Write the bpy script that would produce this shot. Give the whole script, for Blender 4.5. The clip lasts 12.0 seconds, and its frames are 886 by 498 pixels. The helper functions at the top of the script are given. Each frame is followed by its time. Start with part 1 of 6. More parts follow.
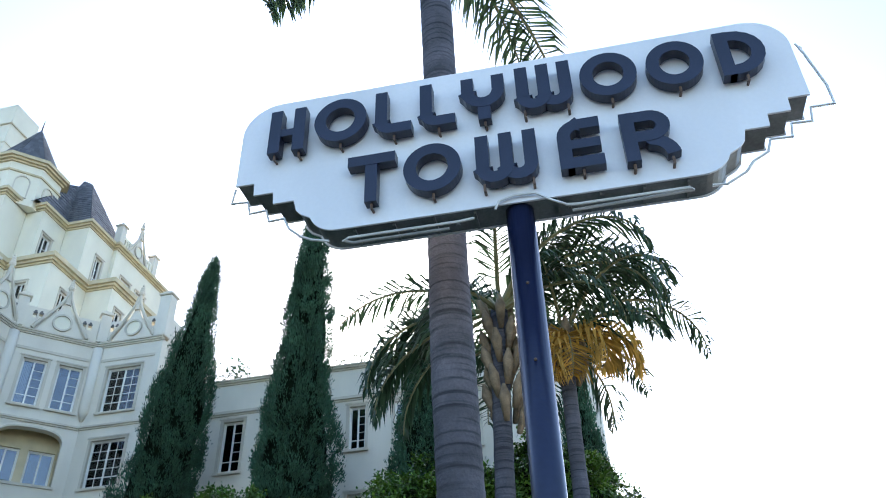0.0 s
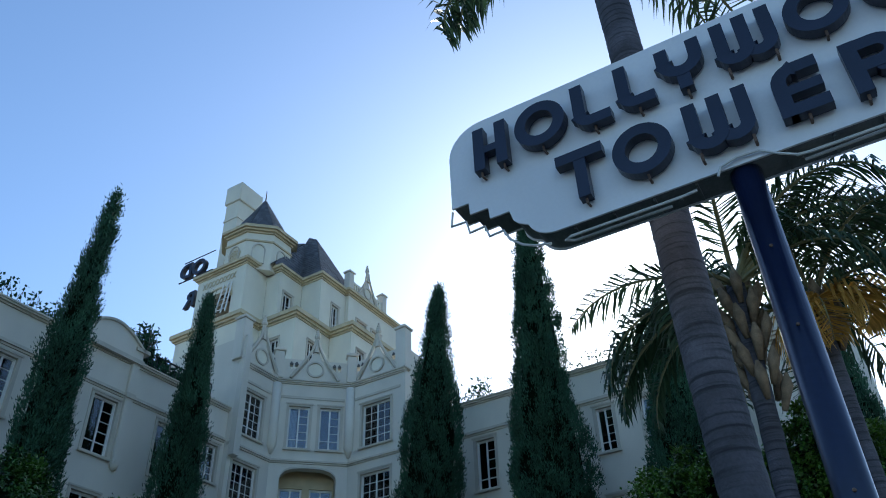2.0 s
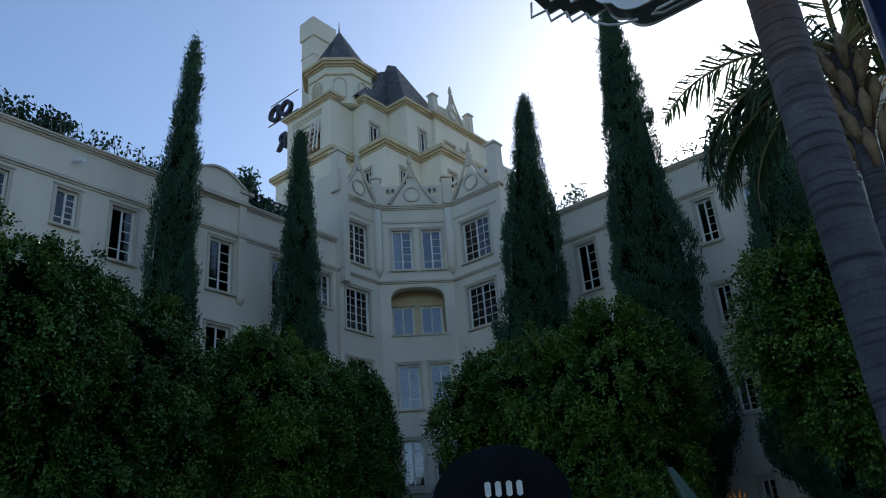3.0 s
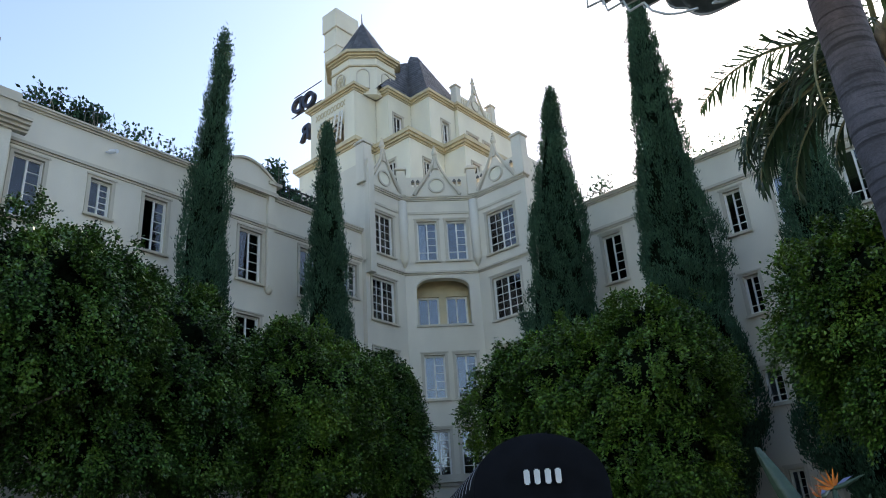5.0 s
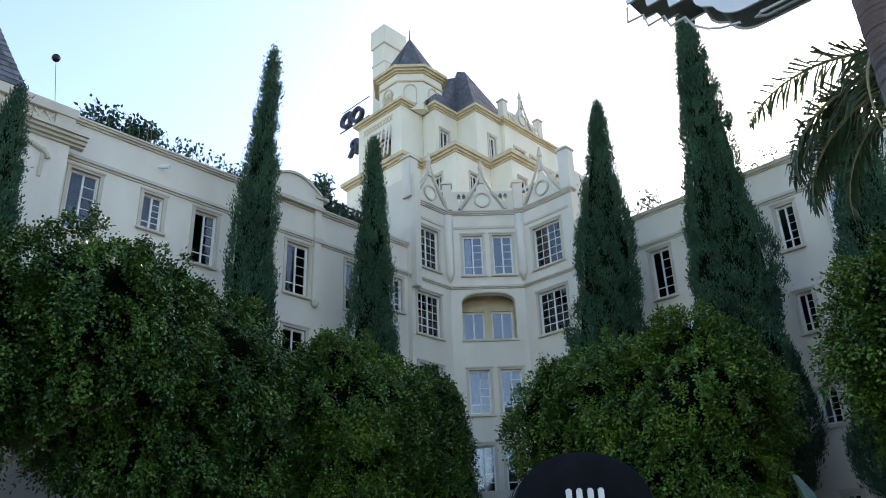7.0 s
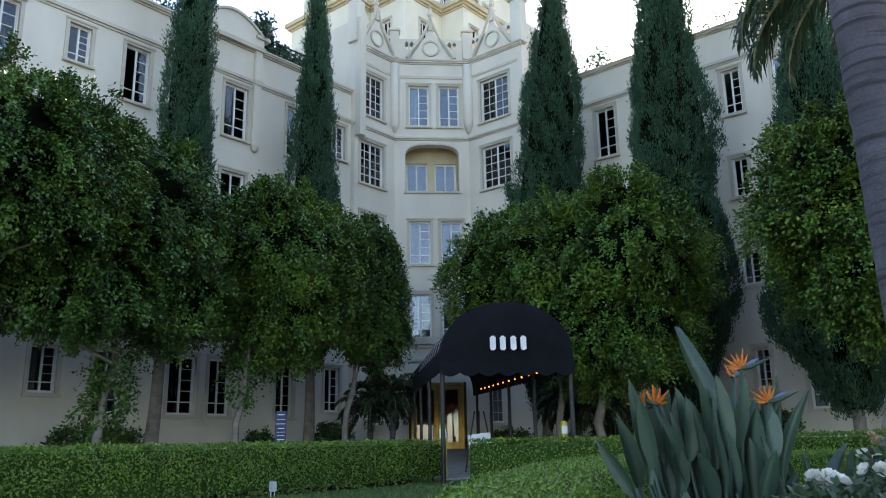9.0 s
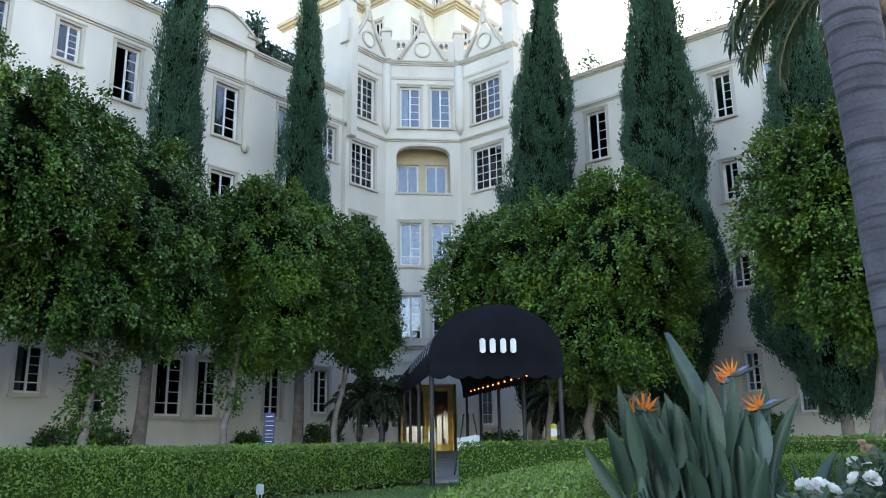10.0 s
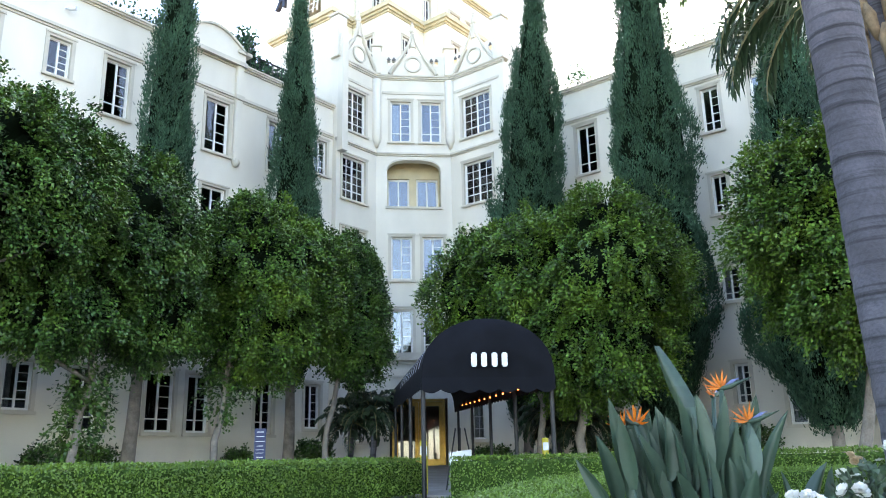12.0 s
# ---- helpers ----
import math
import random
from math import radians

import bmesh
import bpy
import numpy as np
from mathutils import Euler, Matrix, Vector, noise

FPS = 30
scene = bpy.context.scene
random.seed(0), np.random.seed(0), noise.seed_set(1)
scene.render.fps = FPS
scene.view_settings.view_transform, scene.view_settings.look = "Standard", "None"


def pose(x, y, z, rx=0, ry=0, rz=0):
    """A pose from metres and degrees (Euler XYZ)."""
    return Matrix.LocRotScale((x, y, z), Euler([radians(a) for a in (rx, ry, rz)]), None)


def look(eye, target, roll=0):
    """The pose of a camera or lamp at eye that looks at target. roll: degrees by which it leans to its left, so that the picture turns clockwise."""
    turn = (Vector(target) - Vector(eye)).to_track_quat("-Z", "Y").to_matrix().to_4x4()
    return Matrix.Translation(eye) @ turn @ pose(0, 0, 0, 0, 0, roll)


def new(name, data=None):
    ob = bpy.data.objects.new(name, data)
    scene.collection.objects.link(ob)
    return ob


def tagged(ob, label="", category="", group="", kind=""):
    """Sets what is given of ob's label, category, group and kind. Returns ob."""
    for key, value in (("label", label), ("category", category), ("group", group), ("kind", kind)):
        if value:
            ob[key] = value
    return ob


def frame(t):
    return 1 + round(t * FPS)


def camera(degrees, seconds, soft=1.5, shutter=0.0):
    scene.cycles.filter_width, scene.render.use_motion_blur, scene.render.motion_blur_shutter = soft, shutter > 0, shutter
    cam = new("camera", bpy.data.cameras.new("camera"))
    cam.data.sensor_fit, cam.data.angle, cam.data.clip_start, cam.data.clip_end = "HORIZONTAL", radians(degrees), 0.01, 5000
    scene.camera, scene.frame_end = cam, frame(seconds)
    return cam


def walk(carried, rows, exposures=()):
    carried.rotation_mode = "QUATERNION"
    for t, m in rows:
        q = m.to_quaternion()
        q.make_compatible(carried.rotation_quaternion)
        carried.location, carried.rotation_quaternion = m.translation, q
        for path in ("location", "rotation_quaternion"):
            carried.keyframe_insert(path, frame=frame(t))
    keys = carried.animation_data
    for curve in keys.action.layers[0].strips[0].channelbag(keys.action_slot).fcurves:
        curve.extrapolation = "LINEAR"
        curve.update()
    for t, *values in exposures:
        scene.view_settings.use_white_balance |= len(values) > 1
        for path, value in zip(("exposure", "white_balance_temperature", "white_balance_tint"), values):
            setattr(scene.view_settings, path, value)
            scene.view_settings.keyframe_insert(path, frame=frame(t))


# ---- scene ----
cam = camera(58.1, 12.0, soft=1.0)
# seconds, eye, target, roll
PATH = [
    (0, (0.129, 0.096, 1.824), (-0.212, 1.694, 2.977), -1.9),
    (0.5, (0.158, 0.05, 1.841), (-0.101, 1.581, 3.101), -2.2),
    (1, (0.148, 0.035, 1.859), (-0.098, 1.55, 3.141), -3.4),
    (1.5, (0.064, 0.027, 1.823), (-0.443, 1.464, 3.118), -1.6),
    (2, (-0.002, 0.081, 1.79), (-0.819, 1.471, 2.974), -2.2),
    (2.5, (0.009, -0.025, 1.588), (-1.022, 1.388, 2.558), -3.1),
    (3, (-0.047, 0.082, 1.566), (-1.19, 1.509, 2.377), -4.5),
    (3.2, (-0.036, 0.128, 1.559), (-1.194, 1.565, 2.33), -4.8),
    (4.8, (-0.311, -0.223, 1.511), (-1.485, 1.197, 2.288), -4.4),
    (5, (-0.305, -0.238, 1.518), (-1.483, 1.169, 2.313), -3.9),
    (5.5, (-0.302, -0.265, 1.543), (-1.511, 1.096, 2.371), -3.8),
    (6, (-0.284, -0.275, 1.558), (-1.522, 1.052, 2.399), -3.4),
    (6.5, (-0.257, -0.229, 1.547), (-1.505, 1.089, 2.385), -2.8),
    (6.7, (-0.255, -0.204, 1.545), (-1.507, 1.112, 2.383), -2.5),
    (8.3, (-0.05, -0.051, 1.554), (-1.299, 1.361, 2.221), -1.2),
    (8.5, (-0.054, -0.041, 1.54), (-1.3, 1.401, 2.144), -1.1),
    (9, (-0.07, -0.012, 1.523), (-1.319, 1.474, 2.003), -1.0),
    (9.5, (-0.09, 0.038, 1.534), (-1.34, 1.538, 1.966), -0.7),
    (10, (-0.087, 0.029, 1.547), (-1.319, 1.53, 2.03), -0.8),
    (10.5, (-0.077, 0.019, 1.55), (-1.288, 1.519, 2.081), -1.1),
    (11, (-0.075, 0.024, 1.546), (-1.284, 1.527, 2.074), -1.2),
    (11.5, (-0.074, 0.008, 1.542), (-1.281, 1.514, 2.065), -1.2),
    (12, (-0.073, 0.007, 1.547), (-1.281, 1.516, 2.063), -1.2),
]
EXPOSURES = [
    (0.0, 1.85, 6550, 10), (0.5, 1.2, 6050, 8), (1.0, 0.8, 5700, 6), (1.5, 0.75, 5550, 4), (2.0, 0.5, 5600, 4), (2.5, 0.15, 5900, 7), (3.0, 0.25, 6200, 9), (5.0, 1.25, 7200, 14),
    (5.5, 1.5, 7150, 14), (6.0, 1.58, 7150, 14), (6.5, 1.6, 7100, 14), (8.5, 1.6, 7200, 14), (9.0, 1.93, 7250, 16), (9.5, 2.27, 7250, 18), (10.0, 2.48, 7350, 18), (11.0, 2.84, 7500, 17), (12.0, 3.0, 7550, 17),
]
walk(cam, [(t, look(eye, target, roll)) for t, eye, target, roll in PATH], EXPOSURES)

# ---- world and sun: low sun behind the building, the court lies in its shade ----
SUN_YAW, SUN_EL = 14.0, 29.0
world = bpy.data.worlds.new("world")
scene.world = world
world.use_nodes = True
wn = world.node_tree.nodes
sky = wn.new("ShaderNodeTexSky")
sky.sky_type = "NISHITA"
sky.sun_disc = False
sky.sun_elevation = radians(SUN_EL)
sky.sun_rotation = radians(-SUN_YAW)
sky.dust_density = 0.8
sky.ozone_density = 2.5
wn["Background"].inputs["Strength"].default_value = 0.15
world.node_tree.links.new(sky.outputs[0], wn["Background"].inputs["Color"])
sun = new("sun", bpy.data.lights.new("sun", "SUN"))
sun.data.energy, sun.data.angle, sun.data.color = 3.0, radians(0.6), (1.0, 0.9, 0.76)
sd = Vector((-math.sin(radians(SUN_YAW)) * math.cos(radians(SUN_EL)), math.cos(radians(SUN_YAW)) * math.cos(radians(SUN_EL)), math.sin(radians(SUN_EL))))
sun.matrix_world = look(sd * 200, (0, 0, 0))

rng = np.random.default_rng(7)


# ---- materials ----
def material(name, color, rough=0.7, metal=0.0, vary=0.25, scale=3.0, fine=60.0, bump=0.15, streak=0.0, island=0.0, obj=0.0, trans=0.0, spec=0.5, tint=None, band=0.0):
    m = bpy.data.materials.new(name)
    m.use_nodes = True
    nt = m.node_tree
    n, l = nt.nodes, nt.links
    bs = n["Principled BSDF"]
    bs.inputs["Roughness"].default_value = rough
    bs.inputs["Metallic"].default_value = metal
    bs.inputs["Specular IOR Level"].default_value = spec
    tc = n.new("ShaderNodeTexCoord")
    big = n.new("ShaderNodeTexNoise")
    big.inputs["Scale"].default_value = scale
    big.inputs["Detail"].default_value = 6
    mp = n.new("ShaderNodeMapping")
    mp.inputs["Scale"].default_value = (1, 1, 1 - 0.85 * streak)
    l.new(tc.outputs["Object"], mp.inputs[0])
    l.new(mp.outputs[0], big.inputs["Vector"])
    sm = n.new("ShaderNodeTexNoise")
    sm.inputs["Scale"].default_value = fine
    sm.inputs["Detail"].default_value = 3
    l.new(tc.outputs["Object"], sm.inputs["Vector"])
    ramp = n.new("ShaderNodeMapRange")
    ramp.inputs[1].default_value, ramp.inputs[2].default_value = 0.3, 0.7
    ramp.inputs[3].default_value, ramp.inputs[4].default_value = 1 - vary, 1 + vary * 0.5
    l.new(big.outputs["Fac"], ramp.inputs[0])
    r2 = n.new("ShaderNodeMapRange")
    r2.inputs[1].default_value, r2.inputs[2].default_value = 0.3, 0.7
    r2.inputs[3].default_value, r2.inputs[4].default_value = 1 - vary * 0.4, 1 + vary * 0.3
    l.new(sm.outputs["Fac"], r2.inputs[0])
    mul = n.new("ShaderNodeMath")
    mul.operation = "MULTIPLY"
    l.new(ramp.outputs[0], mul.inputs[0])
    l.new(r2.outputs[0], mul.inputs[1])
    out = mul.outputs[0]
    for use, node, socket in ((island, "ShaderNodeNewGeometry", "Random Per Island"), (obj, "ShaderNodeObjectInfo", "Random")):
        if use:
            g = n.new(node)
            r3 = n.new("ShaderNodeMapRange")
            r3.inputs[3].default_value, r3.inputs[4].default_value = 1 - use, 1 + use
            l.new(g.outputs[socket], r3.inputs[0])
            m3 = n.new("ShaderNodeMath")
            m3.operation = "MULTIPLY"
            l.new(out, m3.inputs[0])
            l.new(r3.outputs[0], m3.inputs[1])
            out = m3.outputs[0]
    vm = n.new("ShaderNodeVectorMath")
    vm.operation = "SCALE"
    vm.inputs[0].default_value = color
    l.new(out, vm.inputs["Scale"])
    col = vm.outputs[0]
    if tint:
        mx = n.new("ShaderNodeMix")
        mx.data_type = "RGBA"
        n3 = n.new("ShaderNodeTexNoise")
        n3.inputs["Scale"].default_value = scale * 0.4
        n3.inputs["Detail"].default_value = 8
        l.new(mp.outputs[0], n3.inputs["Vector"])
        rr = n.new("ShaderNodeMapRange")
        rr.inputs[1].default_value, rr.inputs[2].default_value = 0.45, 0.75
        l.new(n3.outputs["Fac"], rr.inputs[0])
        l.new(rr.outputs[0], mx.inputs[0])
        l.new(col, mx.inputs[6])
        mx.inputs[7].default_value = (*tint, 1)
        col = mx.outputs[2]
    l.new(col, bs.inputs["Base Color"])
    if band:
        mb = n.new("ShaderNodeMapping")
        mb.inputs["Scale"].default_value = (0.5, 0.5, band)
        l.new(tc.outputs["Object"], mb.inputs[0])
        nb = n.new("ShaderNodeTexNoise")
        nb.inputs["Scale"].default_value = 1.0
        nb.inputs["Detail"].default_value = 4
        nb.inputs["Distortion"].default_value = 0.3
        l.new(mb.outputs[0], nb.inputs["Vector"])
        rb = n.new("ShaderNodeMapRange")
        rb.inputs[1].default_value, rb.inputs[2].default_value, rb.inputs[3].default_value, rb.inputs[4].default_value = 0.36, 0.5, 0.35, 1.0
        l.new(nb.outputs["Fac"], rb.inputs[0])
        vb = n.new("ShaderNodeVectorMath")
        vb.operation = "SCALE"
        l.new(col, vb.inputs[0])
        l.new(rb.outputs[0], vb.inputs["Scale"])
        l.new(vb.outputs[0], bs.inputs["Base Color"])
    if bump:
        bp = n.new("ShaderNodeBump")
        bp.inputs["Strength"].default_value = bump
        bp.inputs["Distance"].default_value = 0.02
        l.new(sm.outputs["Fac"], bp.inputs["Height"])
        l.new(bp.outputs[0], bs.inputs["Normal"])
    if trans:
        tr = n.new("ShaderNodeBsdfTranslucent")
        l.new(col, tr.inputs[0])
        mix = n.new("ShaderNodeMixShader")
        mix.inputs[0].default_value = trans
        l.new(bs.outputs[0], mix.inputs[1])
        l.new(tr.outputs[0], mix.inputs[2])
        l.new(mix.outputs[0], n["Material Output"].inputs[0])
    return m


def glass_material(name):
    m = bpy.data.materials.new(name)
    m.use_nodes = True
    n, l = m.node_tree.nodes, m.node_tree.links
    n.remove(n["Principled BSDF"])
    fr = n.new("ShaderNodeFresnel")
    fr.inputs["IOR"].default_value = 1.95
    gl = n.new("ShaderNodeBsdfGlossy")
    gl.inputs["Roughness"].default_value = 0.015
    ns = n.new("ShaderNodeTexNoise")
    ns.inputs["Scale"].default_value = 1.3
    bp = n.new("ShaderNodeBump")
    bp.inputs["Strength"].default_value = 0.08
    bp.inputs["Distance"].default_value = 0.02
    l.new(ns.outputs["Fac"], bp.inputs["Height"])
    l.new(bp.outputs[0], gl.inputs["Normal"])
    tr = n.new("ShaderNodeBsdfTransparent")
    tr.inputs[0].default_value = (0.75, 0.8, 0.85, 1)
    mx = n.new("ShaderNodeMixShader")
    l.new(fr.outputs[0], mx.inputs[0])
    l.new(tr.outputs[0], mx.inputs[1])
    l.new(gl.outputs[0], mx.inputs[2])
    l.new(mx.outputs[0], n["Material Output"].inputs[0])
    return m


def glow(name, color, power):
    m = bpy.data.materials.new(name)
    m.use_nodes = True
    b = m.node_tree.nodes["Principled BSDF"]
    b.inputs["Emission Color"].default_value = (*color, 1)
    b.inputs["Emission Strength"].default_value = power
    return m


STUCCO = material("stucco", (0.75, 0.69, 0.575), 0.9, vary=0.13, scale=0.7, fine=45, bump=0.25, streak=0.7, tint=(0.63, 0.57, 0.455))
TOWER = material("tower_stucco", (0.78, 0.73, 0.58), 0.9, vary=0.1, scale=0.8, fine=45, bump=0.2, streak=0.6)
TRIM = material("trim_stone", (0.6, 0.54, 0.43), 0.85, vary=0.16, scale=1.5, fine=60, bump=0.2, streak=0.5)
GOLD = material("ochre_trim", (0.6, 0.5, 0.31), 0.8, vary=0.15, scale=2, bump=0.15)
SLATE = material("slate", (0.12, 0.12, 0.125), 0.6, vary=0.35, scale=2.5, fine=30, bump=0.2, obj=0.25)
FRAME = material("window_paint", (0.78, 0.76, 0.7), 0.5, vary=0.08, scale=4, bump=0.05)
GLASS = glass_material("window_glass")
CURTAIN = material("curtain", (0.6, 0.6, 0.58), 0.9, vary=0.15, scale=6)
# dark grey puts the dimness of unlit rooms into the colour; roof decks share it
INNER = material("dark_backing", (0.16, 0.15, 0.14), 0.9, vary=0.2)
SIGNWHITE = material("sign_enamel", (0.69, 0.69, 0.69), 0.45, vary=0.07, scale=1.2, fine=25, bump=0.04, streak=0.75, tint=(0.56, 0.56, 0.56))
SIGNEDGE = material("sign_metal", (0.16, 0.17, 0.17), 0.5, metal=0.2, vary=0.4, scale=3, fine=30, bump=0.1)
NAVY = material("navy_enamel", (0.012, 0.016, 0.035), 0.35, vary=0.3, scale=3, bump=0.04)
POLE = material("navy_pole", (0.008, 0.013, 0.04), 0.28, vary=0.3, scale=2.5, fine=20, bump=0.06, streak=0.6)
TUBE = material("neon_tube", (0.55, 0.55, 0.52), 0.25, vary=0.2)
RUST = material("rust", (0.12, 0.08, 0.06), 0.8, vary=0.3)
BARK = material("palm_bark", (0.095, 0.092, 0.108), 0.9, vary=0.45, scale=3.5, fine=35, bump=0.5, tint=(0.06, 0.056, 0.064), band=16.0)
WOODBARK = material("tree_bark", (0.26, 0.22, 0.18), 0.9, vary=0.35, scale=5, fine=40, bump=0.4)
BOOT = material("palm_boot", (0.25, 0.18, 0.11), 0.9, vary=0.4, scale=6, bump=0.4)
FICUS = material("ficus_leaf", (0.042, 0.104, 0.02), 0.38, vary=0.45, scale=3.2, tint=(0.1, 0.19, 0.025), island=0.85, trans=0.04, spec=0.28, bump=0)
FICUS2 = material("ficus_leaf_bright", (0.06, 0.134, 0.02), 0.38, vary=0.45, scale=3.2, tint=(0.14, 0.24, 0.025), island=0.85, trans=0.05, spec=0.28, bump=0)
CYP = material("cypress_leaf", (0.045, 0.102, 0.056), 0.7, spec=0.15, vary=0.35, scale=0.9, island=0.45, trans=0.08, bump=0)
STEMWOOD = material("hedge_stem_bark", (0.07, 0.055, 0.04), 0.9, spec=0.1, vary=0.3, scale=6, bump=0.2)
HEDGECORE = material("hedge_core", (0.042, 0.08, 0.018), 0.95, spec=0.03, vary=0.4, scale=9, bump=0.3)
# near-black base colour holds the shade inside the crowns, seen between leaves
CROWNSHADE = material("crown_shade", (0.006, 0.011, 0.005), 0.95, spec=0.03, vary=0.4, scale=3, bump=0.3)
HEDGE = material("hedge_leaf", (0.115, 0.2, 0.022), 0.5, vary=0.25, scale=1.5, island=0.35, trans=0.12, bump=0)
PALM = material("palm_leaf", (0.045, 0.085, 0.04), 0.45, vary=0.25, scale=1, island=0.35, trans=0.25, bump=0)
DEAD = material("dead_frond", (0.62, 0.36, 0.07), 0.8, vary=0.3, scale=2, island=0.3, trans=0.2, bump=0)
STALK = material("frond_stalk", (0.22, 0.2, 0.09), 0.6, vary=0.2)
STREL = material("strelitzia_leaf", (0.048, 0.088, 0.055), 0.4, vary=0.25, scale=3, fine=25, bump=0.08, island=0.3, trans=0.12)
ORANGE = material("orange_petal", (0.75, 0.2, 0.01), 0.5, vary=0.2, scale=9, trans=0.3, bump=0)
BLUE = material("blue_petal", (0.13, 0.15, 0.26), 0.5, vary=0.2, bump=0)
ROSE = material("rose_petal", (0.8, 0.78, 0.72), 0.6, vary=0.15, scale=9, trans=0.25, bump=0)
ROSELEAF = material("rose_leaf", (0.055, 0.09, 0.045), 0.45, vary=0.3, island=0.4, trans=0.15, bump=0)
LAWN = material("lawn_soil", (0.06, 0.09, 0.028), 0.95, vary=0.35, scale=2, fine=80, bump=0.5)
GRASS = material("grass_blade", (0.1, 0.17, 0.04), 0.6, vary=0.3, scale=0.6, island=0.35, trans=0.25, bump=0)
ASPHALT = material("asphalt", (0.05, 0.05, 0.052), 0.9, vary=0.25, scale=1.1, fine=70, bump=0.3)
PAVE = material("concrete", (0.36, 0.34, 0.32), 0.9, vary=0.25, scale=1.3, fine=50, bump=0.2)
SOIL = material("soil", (0.09, 0.07, 0.05), 0.95, vary=0.4, scale=4, bump=0.5)
CANVAS = material("awning_canvas", (0.006, 0.007, 0.01), 0.85, spec=0.15, vary=0.3, scale=3, fine=120, bump=0.1)
LINING = material("awning_stripe", (0.55, 0.56, 0.6), 0.8, vary=0.2, scale=5)
BRASS = material("gilded_brass", (0.55, 0.36, 0.1), 0.3, metal=0.8, vary=0.25, scale=5)
BLACKMETAL = material("black_metal", (0.02, 0.02, 0.022), 0.45, metal=0.3, vary=0.3)
YELLOW = material("yellow_paint", (0.6, 0.5, 0.05), 0.5, vary=0.15)
WHITE = material("white_board", (0.75, 0.77, 0.8), 0.5, vary=0.08)
SIGNBLUE = material("blue_sign", (0.02, 0.03, 0.09), 0.5, vary=0.2)
NUMBER = material("white_print", (0.75, 0.75, 0.74), 0.7, vary=0.08)
GREYPLASTIC = material("grey_plastic", (0.45, 0.46, 0.47), 0.5, vary=0.1)
BULB = glow("warm_bulb", (1.0, 0.26, 0.05), 0.8)


# ---- helpers ----
def thing(name, label, category, m=None, group="", kind=""):
    ob = new(name)
    ob.empty_display_size = 0.2
    if m is not None:
        ob.matrix_basis = m
    return tagged(ob, label, category, group, kind)


def mesh_of(bm, name, mat, smooth=False):
    me = bpy.data.meshes.new(name)
    bm.to_mesh(me)
    bm.free()
    me.materials.append(mat)
    if smooth:
        me.shade_smooth()
    return me


def part(name, bm, mat, parent, label="", m=None, smooth=False):
    me = bm if isinstance(bm, bpy.types.Mesh) else mesh_of(bm, name, mat, smooth)
    ob = new(name, me)
    ob.parent = parent
    if m is not None:
        ob.matrix_basis = m
    return tagged(ob, label)


def arrays(name, verts, faces, mat, smooth=False):
    """A mesh from numpy arrays; all faces have the same number of corners."""
    verts, faces = np.asarray(verts, dtype=np.float32), np.asarray(faces, dtype=np.int32)
    me = bpy.data.meshes.new(name)
    k = faces.shape[1]
    me.vertices.add(len(verts))
    me.vertices.foreach_set("co", verts.ravel())
    me.loops.add(faces.size)
    me.loops.foreach_set("vertex_index", faces.ravel())
    me.polygons.add(len(faces))
    me.polygons.foreach_set("loop_start", np.arange(0, faces.size, k, dtype=np.int32))
    me.update(calc_edges=True)
    me.validate()
    me.materials.append(mat)
    if smooth:
        me.shade_smooth()
    return me


def box(bm, x0, x1, y0, y1, z0, z1, bevel=0.0):
    r = bmesh.ops.create_cube(bm, size=1.0, matrix=Matrix.LocRotScale(((x0 + x1) / 2, (y0 + y1) / 2, (z0 + z1) / 2), None, (x1 - x0, y1 - y0, z1 - z0)))
    if bevel:
        bmesh.ops.bevel(bm, geom=list({e for v in r["verts"] for e in v.link_edges}), offset=bevel, segments=2, affect="EDGES")
    return bm


def prism(bm, pts, z0, z1, axis="z"):
    """Extrudes a polygon; axis z: pts are (x, y); axis y: pts are (x, z), from y = z0 to z1."""
    mk = (lambda p, h: (p[0], p[1], h)) if axis == "z" else (lambda p, h: (p[0], h, p[1]))
    a = [bm.verts.new(mk(p, z0)) for p in pts]
    b = [bm.verts.new(mk(p, z1)) for p in pts]
    n = len(pts)
    fs = [bm.faces.new(a), bm.faces.new(b)]
    for i in range(n):
        fs.append(bm.faces.new((a[i], a[(i + 1) % n], b[(i + 1) % n], b[i])))
    bmesh.ops.recalc_face_normals(bm, faces=fs)
    return bm


def ring_prism(bm, outer, inner, y0, y1):
    """A frame between two outlines of equally many (x, z) points."""
    n = len(outer)
    v = [[bm.verts.new((p[0], y, p[1])) for p in o] for o in (outer, inner) for y in (y0, y1)]
    fs = []
    for i in range(n):
        j = (i + 1) % n
        for a, b in ((0, 1), (1, 3), (3, 2), (2, 0)):
            fs.append(bm.faces.new((v[a][i], v[a][j], v[b][j], v[b][i])))
    bmesh.ops.recalc_face_normals(bm, faces=fs)
    return bm


